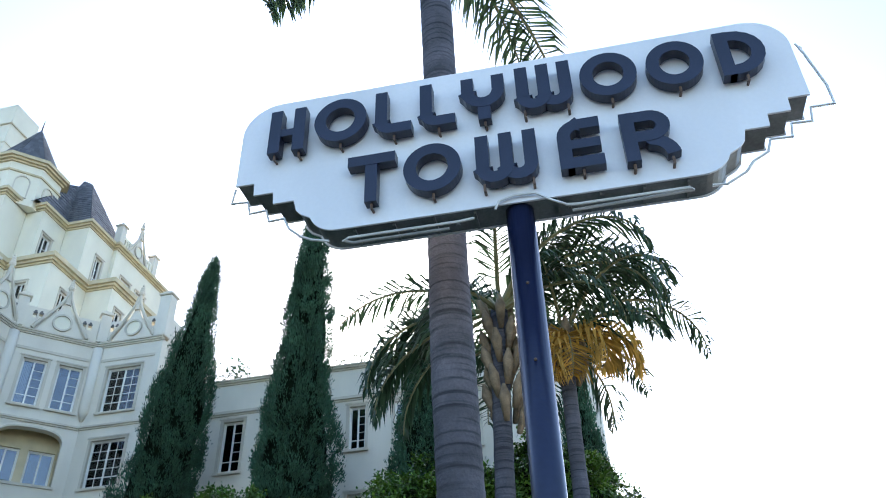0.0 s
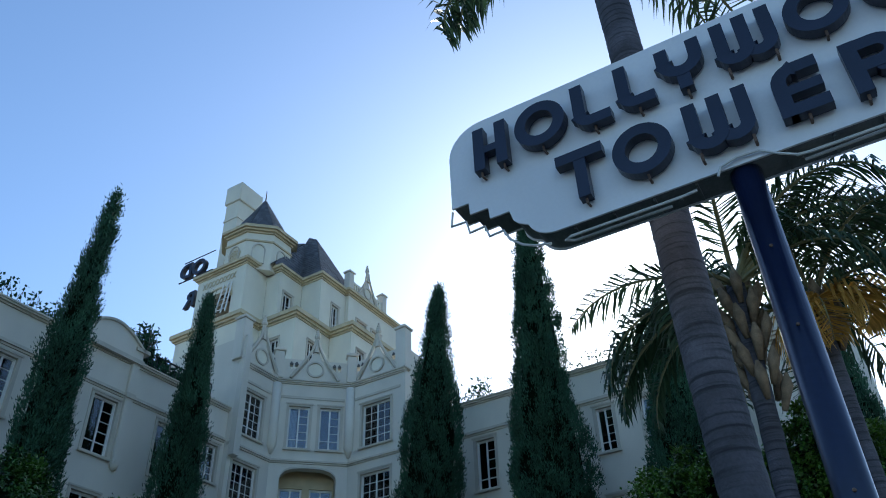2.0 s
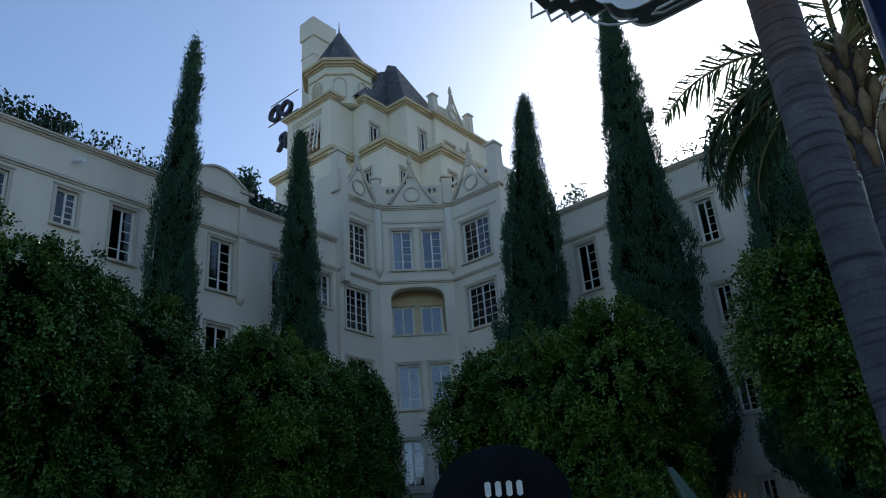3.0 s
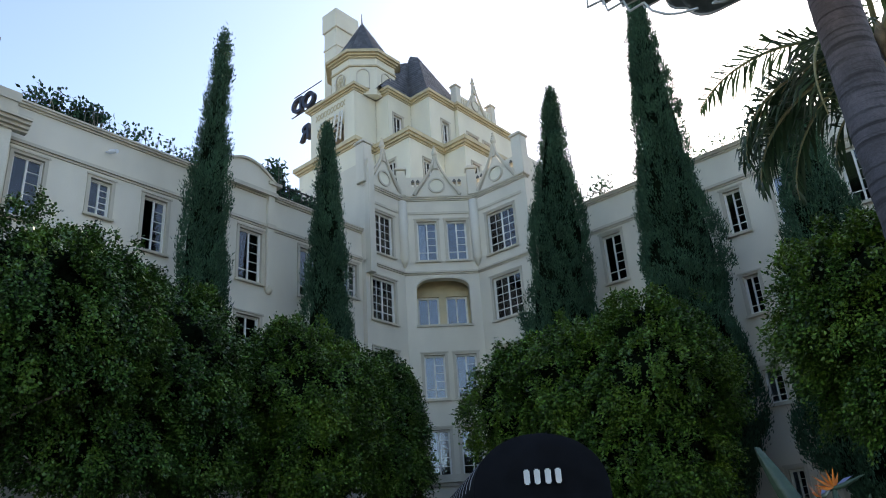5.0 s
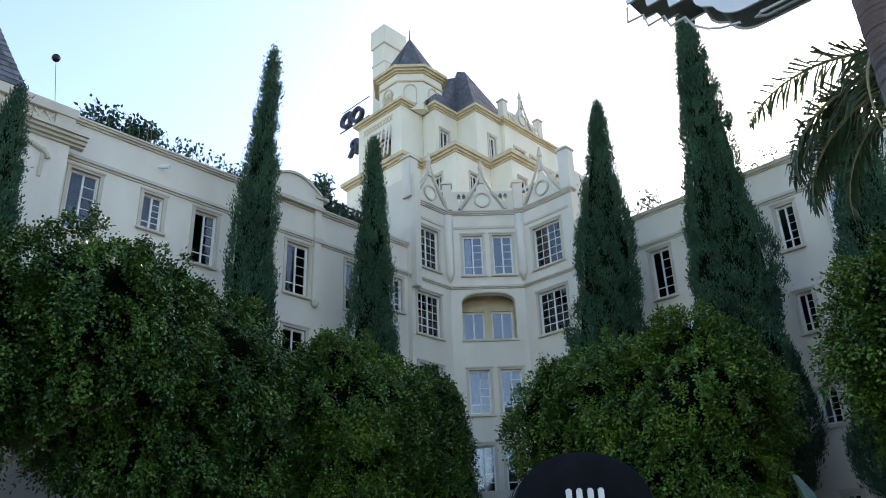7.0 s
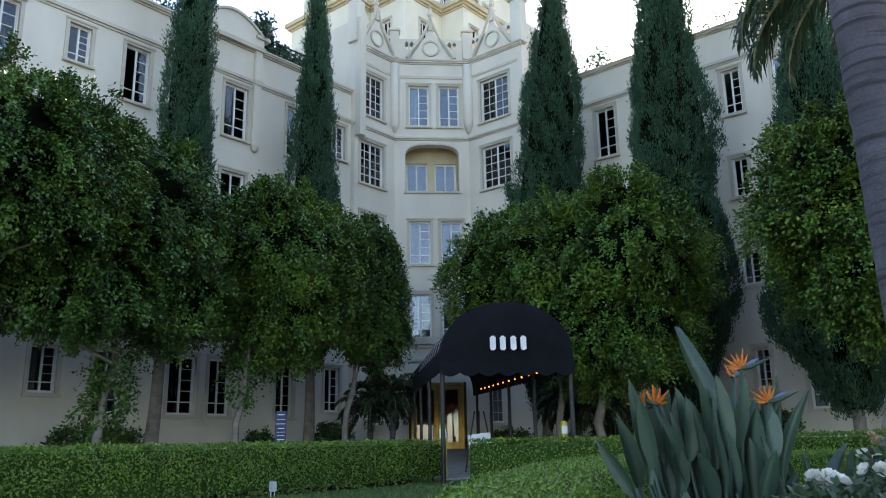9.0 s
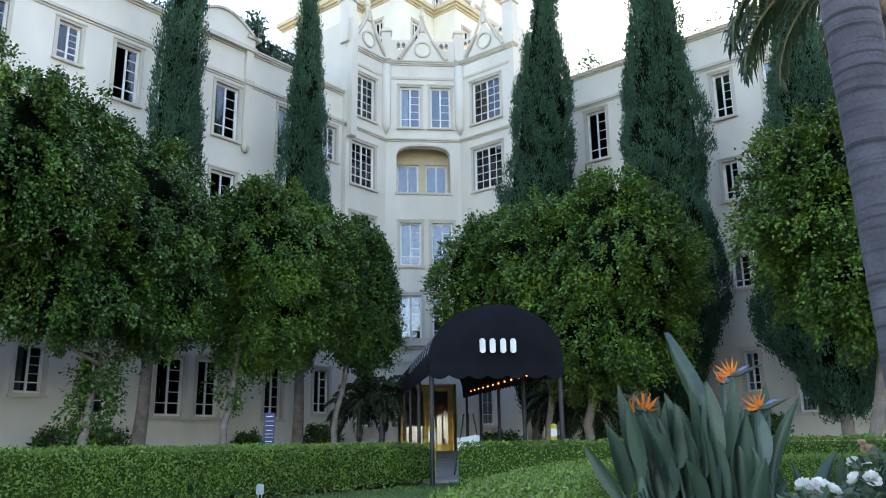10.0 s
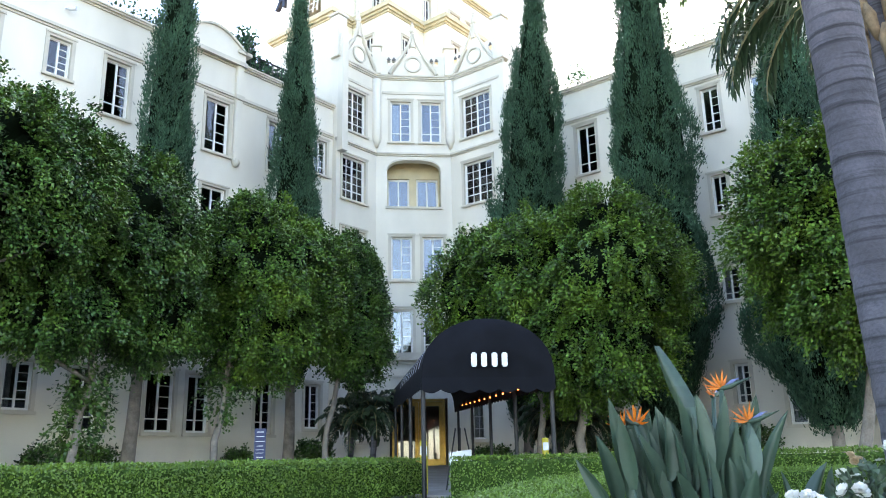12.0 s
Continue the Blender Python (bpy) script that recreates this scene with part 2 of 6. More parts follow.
def tube(bm, pts, radii, sides=8, cap=True):
    """A tapered tube along points."""
    pts = [Vector(p) for p in pts]
    if not hasattr(radii, "__len__"):
        radii = [radii] * len(pts)
    rings, ref = [], None
    for i, p in enumerate(pts):
        d = (pts[min(i + 1, len(pts) - 1)] - pts[max(i - 1, 0)]).normalized()
        if ref is None:
            ref = Vector((1, 0, 0)) if abs(d.x) < 0.9 else Vector((0, 1, 0))
        a = (ref - d * ref.dot(d)).normalized()
        ref = a
        b = d.cross(a)
        rings.append([bm.verts.new(p + (a * math.cos(2 * math.pi * k / sides) + b * math.sin(2 * math.pi * k / sides)) * radii[i]) for k in range(sides)])
    for r0, r1 in zip(rings, rings[1:]):
        for k in range(sides):
            bm.faces.new((r0[k], r0[(k + 1) % sides], r1[(k + 1) % sides], r1[k]))
    if cap:
        bm.faces.new(rings[0][::-1])
        bm.faces.new(rings[-1])
    return bm


def wall_boxes(bm, u0, u1, z0, z1, holes, thick=0.3, v0=0.0):
    """A wall in the plane v = v0 with rectangular openings right through it, as one closed mesh."""
    us = sorted({round(u, 4) for u in (u0, u1, *[min(max(h[k], u0), u1) for h in holes for k in (0, 1)])})
    zs = sorted({round(z, 4) for z in (z0, z1, *[min(max(h[k], z0), z1) for h in holes for k in (2, 3)])})
    solid = {(i, j) for i in range(len(us) - 1) for j in range(len(zs) - 1)
             if not any(h[0] < (us[i] + us[i + 1]) / 2 < h[1] and h[2] < (zs[j] + zs[j + 1]) / 2 < h[3] for h in holes)}
    made = {}

    def vert(i, j, k):
        if (i, j, k) not in made:
            made[i, j, k] = bm.verts.new((us[i], v0 + thick * k, zs[j]))
        return made[i, j, k]

    for i, j in solid:
        bm.faces.new([vert(i, j, 0), vert(i + 1, j, 0), vert(i + 1, j + 1, 0), vert(i, j + 1, 0)])
        bm.faces.new([vert(i, j, 1), vert(i, j + 1, 1), vert(i + 1, j + 1, 1), vert(i + 1, j, 1)])
        for di, dj, a, b in ((-1, 0, (i, j + 1), (i, j)), (1, 0, (i + 1, j), (i + 1, j + 1)), (0, -1, (i, j), (i + 1, j)), (0, 1, (i + 1, j + 1), (i, j + 1))):
            if (i + di, j + dj) not in solid:
                bm.faces.new([vert(*b, 0), vert(*a, 0), vert(*a, 1), vert(*b, 1)])
    return bm


WINDOWS = {}


def window(parent, m, u0, u1, z0, z1, cols=2, rows=4, leaves=2, curtain=0, surround=True, v0=0.0):
    """A casement in an opening: surround, sill, frame with glazing bars, a pane for each leaf."""
    w, h = round(u1 - u0, 2), round(z1 - z0, 2)
    key = (w, h, cols, rows, leaves, surround)
    if key not in WINDOWS:
        bm = bmesh.new()
        ring_prism(bm, [(0, 0), (w, 0), (w, h), (0, h)], [(0.04, 0.04), (w - 0.04, 0.04), (w - 0.04, h - 0.04), (0.04, h - 0.04)], 0.08, 0.2)
        lw = (w - 0.08) / leaves
        for i in range(leaves):
            a = 0.04 + i * lw
            ring_prism(bm, [(a, 0.04), (a + lw, 0.04), (a + lw, h - 0.04), (a, h - 0.04)],
                       [(a + 0.026, 0.07), (a + lw - 0.026, 0.07), (a + lw - 0.026, h - 0.07), (a + 0.026, h - 0.07)], 0.1, 0.16)
        frame_me = mesh_of(bm, "frame", FRAME)
        grids = []
        for plain in (False, True):
            c, zz = 1 if plain else cols, [0.0, 1.0] if rows < 3 else ([0.0, 0.2, 1.0] if plain else [0.0, *[0.2 + 0.8 * k / (rows - 1) for k in range(rows)]])
            holes, lo, hi, wd = [], 0.06, h - 0.06, lw - 0.044
            for x in range(c):
                for q, (za, zb) in enumerate(zip(zz, zz[1:])):
                    holes.append((wd * x / c + 0.009, wd * (x + 1) / c - 0.009, lo + (hi - lo) * za + (0.016 if q == 1 else 0.009), lo + (hi - lo) * zb - (0.016 if q == 0 else 0.009)))
            grids.append(mesh_of(wall_boxes(bmesh.new(), 0, wd, lo, hi, holes, 0.03, 0.115), "muntin_grid", FRAME))
        bm = box(bmesh.new(), 0, lw - 0.05, 0.128, 0.134, 0.065, h - 0.065)
        pane_me = mesh_of(bm, "pane", GLASS)
        sur = None
        if surround:
            bm = bmesh.new()
            ring_prism(bm, [(-0.1, -0.1), (w + 0.1, -0.1), (w + 0.1, h + 0.1), (-0.1, h + 0.1)], [(0.003, 0.003), (w - 0.003, 0.003), (w - 0.003, h - 0.003), (0.003, h - 0.003)], -0.035, 0.09)
            box(bm, -0.14, w + 0.14, -0.07, -0.037, h + 0.06, h + 0.13, 0.012)
            sur = mesh_of(bm, "surround", TRIM)
        sill = mesh_of(box(bmesh.new(), -0.14, w + 0.14, -0.1, -0.037, -0.11, -0.02, 0.015), "window_sill", TRIM)
        cur = mesh_of(curtain_mesh(w, h), "curtain", CURTAIN)
        WINDOWS[key] = (frame_me, grids, pane_me, sur, sill, cur, lw)
    frame_me, grids, pane_me, sur, sill, cur, lw = WINDOWS[key]
    ob = part("window", frame_me, None, parent, "", m @ pose(u0, v0, z0))
    for i in range(leaves):
        part("muntin_grid", grids[1 if cols == 1 and i == 0 else 0], None, ob, "", pose(0.062 + i * lw, 0, 0))
        p = part("pane", pane_me, None, ob, "", pose(0.065 + i * lw, 0, 0))
        p.visible_shadow = False
    if sur:
        part("surround", sur, None, ob)
    part("window_sill", sill, None, ob)
    if curtain:
        part("curtain", cur, None, ob, "pale drawn curtain", Matrix.Diagonal((0.45 if curtain == 1 else 0.95, 1, 1, 1)))
    return ob


def curtain_mesh(w, h):
    bm = bmesh.new()
    n = 24
    vs = [[bm.verts.new((0.05 + (w - 0.1) * i / n, 0.27 + 0.02 * math.sin(i * 1.6), z)) for z in (0.05, h - 0.05)] for i in range(n + 1)]
    for a, b in zip(vs, vs[1:]):
        bm.faces.new((a[0], b[0], b[1], a[1]))
    return bm


def cornice(bm, u0, u1, z, steps, v0=0.0, ends=0.0):
    """A moulding along u as one extruded profile; steps: (depth, height) from below upwards."""
    prof = [(v0 + 0.1, z)]
    for d, h in steps:
        prof += [(v0 - d, z), (v0 - d, z + h)]
        z += h
    prof.append((v0 + 0.1, z))
    e = max(d for d, h in steps) if ends else 0.0
    a = [bm.verts.new((u0 - e, v, q)) for v, q in prof]
    b = [bm.verts.new((u1 + e, v, q)) for v, q in prof]
    n = len(prof)
    fs = [bm.faces.new(a), bm.faces.new(b)] + [bm.faces.new((a[i], a[(i + 1) % n], b[(i + 1) % n], b[i])) for i in range(n)]
    bmesh.ops.recalc_face_normals(bm, faces=fs)
    return bm


# ---- the building ----
LEFT, RIGHT = pose(-20.95, 0, 0, 0, 0, 90), pose(0, 24.3, 0)          # wing planes; u runs along the wall, v into the building
BAY_L, BAY_R = pose(-20.73, 0, 0, 0, 0, 90), pose(0, 23.79, 0)
CHAMFER = pose(-20.73, 21.67, 0, 0, 0, 45)
building = thing("apartment_building", "cream stucco apartment tower with two wings round a court", "building")
G0 = 1.35                                                               # ground level at the walls
FLOORS = {4: (11.45, 13.27), 3: (8.42, 10.24), 2: (5.45, 7.2), 1: (2.52, 4.22)}


def wing(name, m, u0, u1, cols, extra=()):
    holes = []
    for fl, (z0, z1) in FLOORS.items():
        for a, b, lv, low in cols[fl]:
            holes.append((a, b, z0 + low, z1))
    bm = wall_boxes(bmesh.new(), u0, u1, G0 - 0.4, 14.7, holes)
    part("wing_wall", bm, STUCCO, building, "", m)
    k = 0
    for fl, (z0, z1) in FLOORS.items():
        for a, b, lv, low in cols[fl]:
            k += 1
            window(building, m, a, b, z0 + low, z1, 1 if b - a < 1.0 else 2, 5, lv, curtain=(0, 1, 2, 0, 1)[k % 5] if fl == 1 else (0, 1, 0, 0, 0, 1, 0)[k % 7])
    bm = bmesh.new()
    cornice(bm, u0, u1, 13.5, ((0.04, 0.07), (0.09, 0.07), (0.05, 0.05)))
    part("string_course", bm, TRIM, building, "", m)
    bm = bmesh.new()
    cornice(bm, u0, u1, 14.7, ((0.05, 0.06), (0.12, 0.06), (0.16, 0.06)))
    box(bm, u0, u1, 0.101, 0.42, 14.7, 14.87)
    part("parapet_coping", bm, TRIM, building, "", m)
    bm = box(bmesh.new(), u0, u1, -0.06, -0.002, G0 - 0.4, 2.2)
    box(bm, u0, u1, -0.09, -0.062, 2.2, 2.3)
    part("plinth", bm, STUCCO, building, "", m)
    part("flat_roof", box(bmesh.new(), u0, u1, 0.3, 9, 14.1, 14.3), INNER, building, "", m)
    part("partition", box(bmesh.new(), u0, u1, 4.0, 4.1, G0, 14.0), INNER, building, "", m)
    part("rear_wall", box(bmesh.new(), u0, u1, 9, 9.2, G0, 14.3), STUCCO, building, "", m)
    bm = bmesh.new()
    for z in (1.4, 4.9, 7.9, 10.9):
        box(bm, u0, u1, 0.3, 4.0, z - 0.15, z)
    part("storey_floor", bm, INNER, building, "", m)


wing("west", LEFT, 6.3, 19.5, {
    4: [(6.6, 7.44, 2, 0), (8.75, 9.4, 2, 0.7), (10.44, 11.22, 2, 0.08), (12.55, 13.3, 2, 0), (13.88, 14.8, 2, 0), (16.45, 17.3, 2, 0), (18.55, 19.2, 2, 0.5)],
    3: [(6.6, 7.44, 2, 0), (8.75, 9.4, 2, 0.7), (10.44, 11.22, 2, 0.08), (13.88, 14.8, 2, 0), (16.45, 17.3, 2, 0)],
    2: [(6.6, 7.44, 2, 0), (8.75, 9.4, 2, 0.7), (10.44, 11.22, 2, 0.08), (13.88, 14.8, 2, 0), (16.45, 17.3, 2, 0)],
    1: [(6.7, 7.4, 2, 0), (8.63, 9.34, 2, 0.48), (10.3, 11.1, 2, 0), (12.5, 13.4, 2, 0), (13.84, 14.6, 2, 0), (16.33, 17.04, 2, 0), (18.4, 19.1, 2, 0.2)]})
wing("north", RIGHT, -15.9, -3.2, {
    4: [(-15.3, -14.6, 2, 0.3), (-13.17, -12.4, 2, 0), (-11.4, -10.6, 2, 0), (-8.5, -7.9, 2, 0.3), (-6.9, -6.1, 2, 0), (-4.8, -4.0, 2, 0)],
    3: [(-15.3, -14.6, 2, 0.3), (-13.17, -12.4, 2, 0), (-11.4, -10.6, 2, 0), (-8.46, -7.95, 2, 0.55), (-6.9, -6.1, 2, 0), (-4.8, -4.0, 2, 0)],
    2: [(-13.17, -12.4, 2, 0), (-11.4, -10.6, 2, 0), (-8.48, -7.92, 2, 0.7), (-6.9, -6.1, 2, 0), (-4.8, -4.0, 2, 0)],
    1: [(-14.6, -13.8, 2, 0), (-13.3, -12.6, 2, 0), (-10.9, -10.1, 2, 0), (-8.4, -7.95, 2, 0.5), (-6.95, -6.05, 2, -0.15), (-4.8, -4.0, 2, 0)]})

# the raised middle of the west wing's parapet: pilasters and a segmental gable
bm = bmesh.new()
arc = [(12.75 + 2.5 * i / 16, 15.2 + 0.62 * math.sin(math.pi * i / 16)) for i in range(17)]
prism(bm, [(12.75, 14.88), *arc, (15.25, 14.88)], -0.16, 0.12, "y")
part("segmental_gable", bm, STUCCO, building, "", LEFT)
bm = bmesh.new()
for a, b in zip(arc, arc[1:]):
    prism(bm, [a, b, (b[0], b[1] + 0.09), (a[0], a[1] + 0.09)], -0.24, 0.2, "y")
box(bm, 12.7, 15.3, -0.22, -0.165, 14.75, 14.9)
box(bm, 14.9, 15.45, -0.24, 0.2, 15.2, 15.32)
part("gable_coping", bm, TRIM, building, "", LEFT)
for u in (12.5, 14.95):
    bm = box(bmesh.new(), u, u + 0.28, -0.14, -0.002, 11.3, 15.2, 0.015)
    pil = part("pilaster", bm, STUCCO, building, "", LEFT)
    part("pilaster_band", box(bmesh.new(), u - 0.04, u + 0.32, -0.19, -0.142, 13.5, 13.68, 0.012), TRIM, pil)
    bm = bmesh.new()
    bmesh.ops.create_uvsphere(bm, u_segments=12, v_segments=8, radius=0.15, matrix=Matrix.LocRotScale((u + 0.14, -0.06, 11.3), None, (1, 0.75, 1.3)))
    part("pilaster_foot", bm, TRIM, pil, "", None, True)

# ---- end pavilions with steep slate roofs ----
for m, u0, u1, v in ((LEFT, 1.8, 6.3, -0.5), (RIGHT, -3.2, -0.1, -0.5)):
    holes = [(u0 + 1.2, u1 - 1.4, z0, z1) for z0, z1 in FLOORS.values()]
    part("pavilion_wall", wall_boxes(bmesh.new(), u0, u1, G0 - 0.4, 13.7, holes, 0.3, v), STUCCO, building, "", m)
    bm = bmesh.new()
    for a in (u0, u1 - 0.3):
        box(bm, a, a + 0.3, v + 0.302, 6.0, G0 - 0.4, 14.72)
    part("pavilion_flank", bm, STUCCO, building, "", m)
    for z0, z1 in FLOORS.values():
        window(building, m, u0 + 1.2, u1 - 1.4, z0, z1, 2, 5, 2, 1, v0=v)
    bm = bmesh.new()
    cornice(bm, u0, u1, 13.6, ((0.08, 0.07), (0.18, 0.09), (0.28, 0.09), (0.36, 0.09)), v, ends=1)
    part("bracket_cornice", bm, TRIM, building, "", m)
    bm = bmesh.new()
    box(bm, u0, u1, v - 0.02, v + 0.14, 13.95, 14.1)
    box(bm, u0, u1, v + 0.04, v + 0.14, 14.102, 14.45)
    box(bm, u0 - 0.08, u1 + 0.08, v - 0.1, v + 0.2, 14.452, 14.74)
    box(bm, u1 - 0.5, u1 + 0.03, v - 0.05, v + 0.2, 14.101, 14.45)
    n = int((u1 - u0 - 0.6) / 0.3)
    for i in range(n):
        a = u0 + 0.1 + i * 0.3
        prism(bm, [(a, 14.12), (a + 0.06, 14.1), (a + 0.3, 14.42), (a + 0.24, 14.45)], v - 0.0, v + 0.038, "y")
        prism(bm, [(a + 0.24, 14.1), (a + 0.3, 14.12), (a + 0.06, 14.45), (a, 14.42)], v - 0.003, v + 0.036, "y")
    part("lattice_parapet", bm, TRIM, building, "", m)
    # solid dark block added behind the windows in place of rooms
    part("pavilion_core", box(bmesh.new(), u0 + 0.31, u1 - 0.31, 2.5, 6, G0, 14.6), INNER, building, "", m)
    bm = bmesh.new()
    for cx in (u0 + 0.15, u1 - 0.7):                       # label hood mould
        box(bm, cx, cx + 0.12, v - 0.05, v - 0.002, 12.4, 13.3, 0.02)
    pts = [((u0 + u1) / 2 + (u1 - u0 - 1.0) / 2 * math.cos(math.pi * i / 14), v - 0.05, 13.0 + 0.45 * math.sin(math.pi * i / 14)) for i in range(15)]
    tube(bm, pts, 0.07, 6)
    part("hood_mould", bm, TRIM, building, "", m)


def slate_roof(parent, corners, apex_a, apex_b, label=""):
    """A hipped roof over four eave corners, clad with courses of slates."""
    c = [Vector(p) for p in corners]
    ta, tb = Vector(apex_a), Vector(apex_b)
    roof = part("roof", (lambda bm: ([bm.faces.new([bm.verts.new(p) for p in f]) for f in
                ([c[0], c[1], tb, ta] if ta != tb else [c[0], c[1], ta], [c[1], c[2], tb], [c[2], c[3], ta, tb] if ta != tb else [c[2], c[3], ta], [c[3], c[0], ta])], bm)[1])(bmesh.new()), SLATE, parent, label)
    out = bmesh.new()
    for f in ([c[0], c[1], tb, ta], [c[1], c[2], tb, tb], [c[3], c[0], ta, ta]):
        h = ((f[2] + f[3]) / 2 - (f[0] + f[1]) / 2).length
        n = max(6, int(h / 0.22))
        nrm = (f[1] - f[0]).cross(f[3] - f[0]).normalized()
        for i in range(n):
            s0, s1 = i / n, min(1, (i + 1.15) / n)
            a0, b0 = f[0].lerp(f[3], s0), f[1].lerp(f[2], s0)
            a1, b1 = f[0].lerp(f[3], s1), f[1].lerp(f[2], s1)
            k = max(1, int((b0 - a0).length / 0.24))
            for j in range(k):
                g = 0.012 / max(0.05, (b0 - a0).length)
                t0, t1 = j / k + g, (j + 1) / k - g
                lift = 0.025 + 0.012 * random.random()
                p = [a0.lerp(b0, t0) + nrm * lift, a0.lerp(b0, t1) + nrm * lift, a1.lerp(b1, t1) + nrm * 0.008, a1.lerp(b1, t0) + nrm * 0.008]
                q = [v - nrm * 0.02 for v in p[:2]]
                vs = [out.verts.new(v) for v in p + q]
                out.faces.new(vs[:4])
                out.faces.new((vs[1], vs[0], vs[4], vs[5]))
    tagged(part("slate_cladding", out, SLATE_ISLAND, roof), kind="stuff")
    return roof


SLATE_ISLAND = material("slate_piece", (0.13, 0.13, 0.135), 0.55, vary=0.25, scale=2.5, fine=30, bump=0.15, island=0.35)
slate_roof(building, [(-20.6, 1.2, 14.75), (-20.6, 5.1, 14.75), (-25.2, 5.1, 14.75), (-25.2, 1.2, 14.75)], (-22.9, 2.7, 21.0), (-22.9, 2.7, 21.0))
slate_roof(building, [(-2.9, 24.0, 14.75), (-0.3, 24.0, 14.75), (-0.3, 28.2, 14.75), (-2.9, 28.2, 14.75)], (-1.6, 26.1, 16.6), (-1.6, 26.1, 16.6))

# ---- the bay in the inner corner ----
BAYF = {5: (14.05, 15.8), 4: (11.24, 12.95), 3: (8.35, 10.06), 2: (5.47, 7.18)}
for m, u0, u1, a, b in ((BAY_L, 19.5, 21.67, 19.8, 21.05), (BAY_R, -18.61, -15.9, -17.97, -16.6)):
    part("bay_wall", wall_boxes(bmesh.new(), u0, u1, G0 - 0.4, 16.8, [(a, b, z0, z1) for z0, z1 in BAYF.values()]), STUCCO, building, "", m)
    for z0, z1 in BAYF.values():
        window(building, m, a, b, z0, z1, 2, 5, 2, 0)
W = 2.998
wins = [(0.57, 1.4), (1.8, 2.63)]
holes = [(a, b, z0, z1) for fl, (z0, z1) in BAYF.items() if fl != 4 for a, b in wins] + [(0.43, 2.57, 11.3, 13.28)]
part("bay_wall", wall_boxes(bmesh.new(), 0, W, G0 - 0.4, 16.8, holes), STUCCO, building, "", CHAMFER)
for fl, (z0, z1) in BAYF.items():
    for i, (a, b) in enumerate(wins):
        if fl != 4:
            window(building, CHAMFER, a, b, z0, z1, 1, 5, 2, (0, 0, 1)[(fl + i) % 3])
# basket-arched niche with two windows
bm = bmesh.new()
arc = [(1.5 + 1.07 * (1 if c > 0 else -1) * abs(c) ** 0.75, 12.72 + 0.53 * s ** 0.75) for c, s in [(math.cos(math.pi * i / 20), max(0.0, math.sin(math.pi * i / 20))) for i in range(21)]]
for (xa, za), (xb, zb) in zip(arc, arc[1:]):
    prism(bm, [(xa, za), (xb, zb), (xb, zb + 0.07), (xa, za + 0.07)], -0.04, -0.003, "y")
bmesh.ops.remove_doubles(bm, verts=bm.verts, dist=1e-4)
part("arch_moulding", bm, TRIM, building, "", CHAMFER)
part("niche_sill", box(bmesh.new(), 0.36, 2.64, -0.06, -0.002, 11.2, 11.3, 0.01), TRIM, building, "", CHAMFER)
bm = bmesh.new()
for (xa, za), (xb, zb) in zip(arc, arc[1:]):
    if abs(xa - xb) > 1e-4:
        prism(bm, [(xa, za), (xb, zb), (xb, 13.279), (xa, 13.279)], 0.003, 0.298, "y")
part("arch_spandrel", bm, STUCCO, building, "", CHAMFER)
bm = bmesh.new()
wall_boxes(bm, 0.43, 2.57, 11.3, 13.4, [(0.48, 1.36, 11.36, 12.72), (1.64, 2.52, 11.36, 12.72)], 0.12, 0.75)
part("niche_wall", bm, GOLD, building, "", CHAMFER)
for a, b in ((0.48, 1.36), (1.64, 2.52)):
    window(building, CHAMFER, a, b, 11.36, 12.72, 1, 2, 2, 0, surround=False, v0=0.75)
bm = bmesh.new()
box(bm, 0.2, 0.43, 0.3, 0.87, 11.2, 13.4)
box(bm, 2.57, 2.8, 0.3, 0.87, 11.2, 13.4)
box(bm, 0.2, 2.8, 0.3, 0.87, 11.1, 11.3)
box(bm, 0.2, 2.8, 0.3, 0.87, 13.4, 13.6)
part("niche_lining", bm, GOLD, building, "", CHAMFER)
# string courses, corner shafts, parapet and tracery gables of the three faces


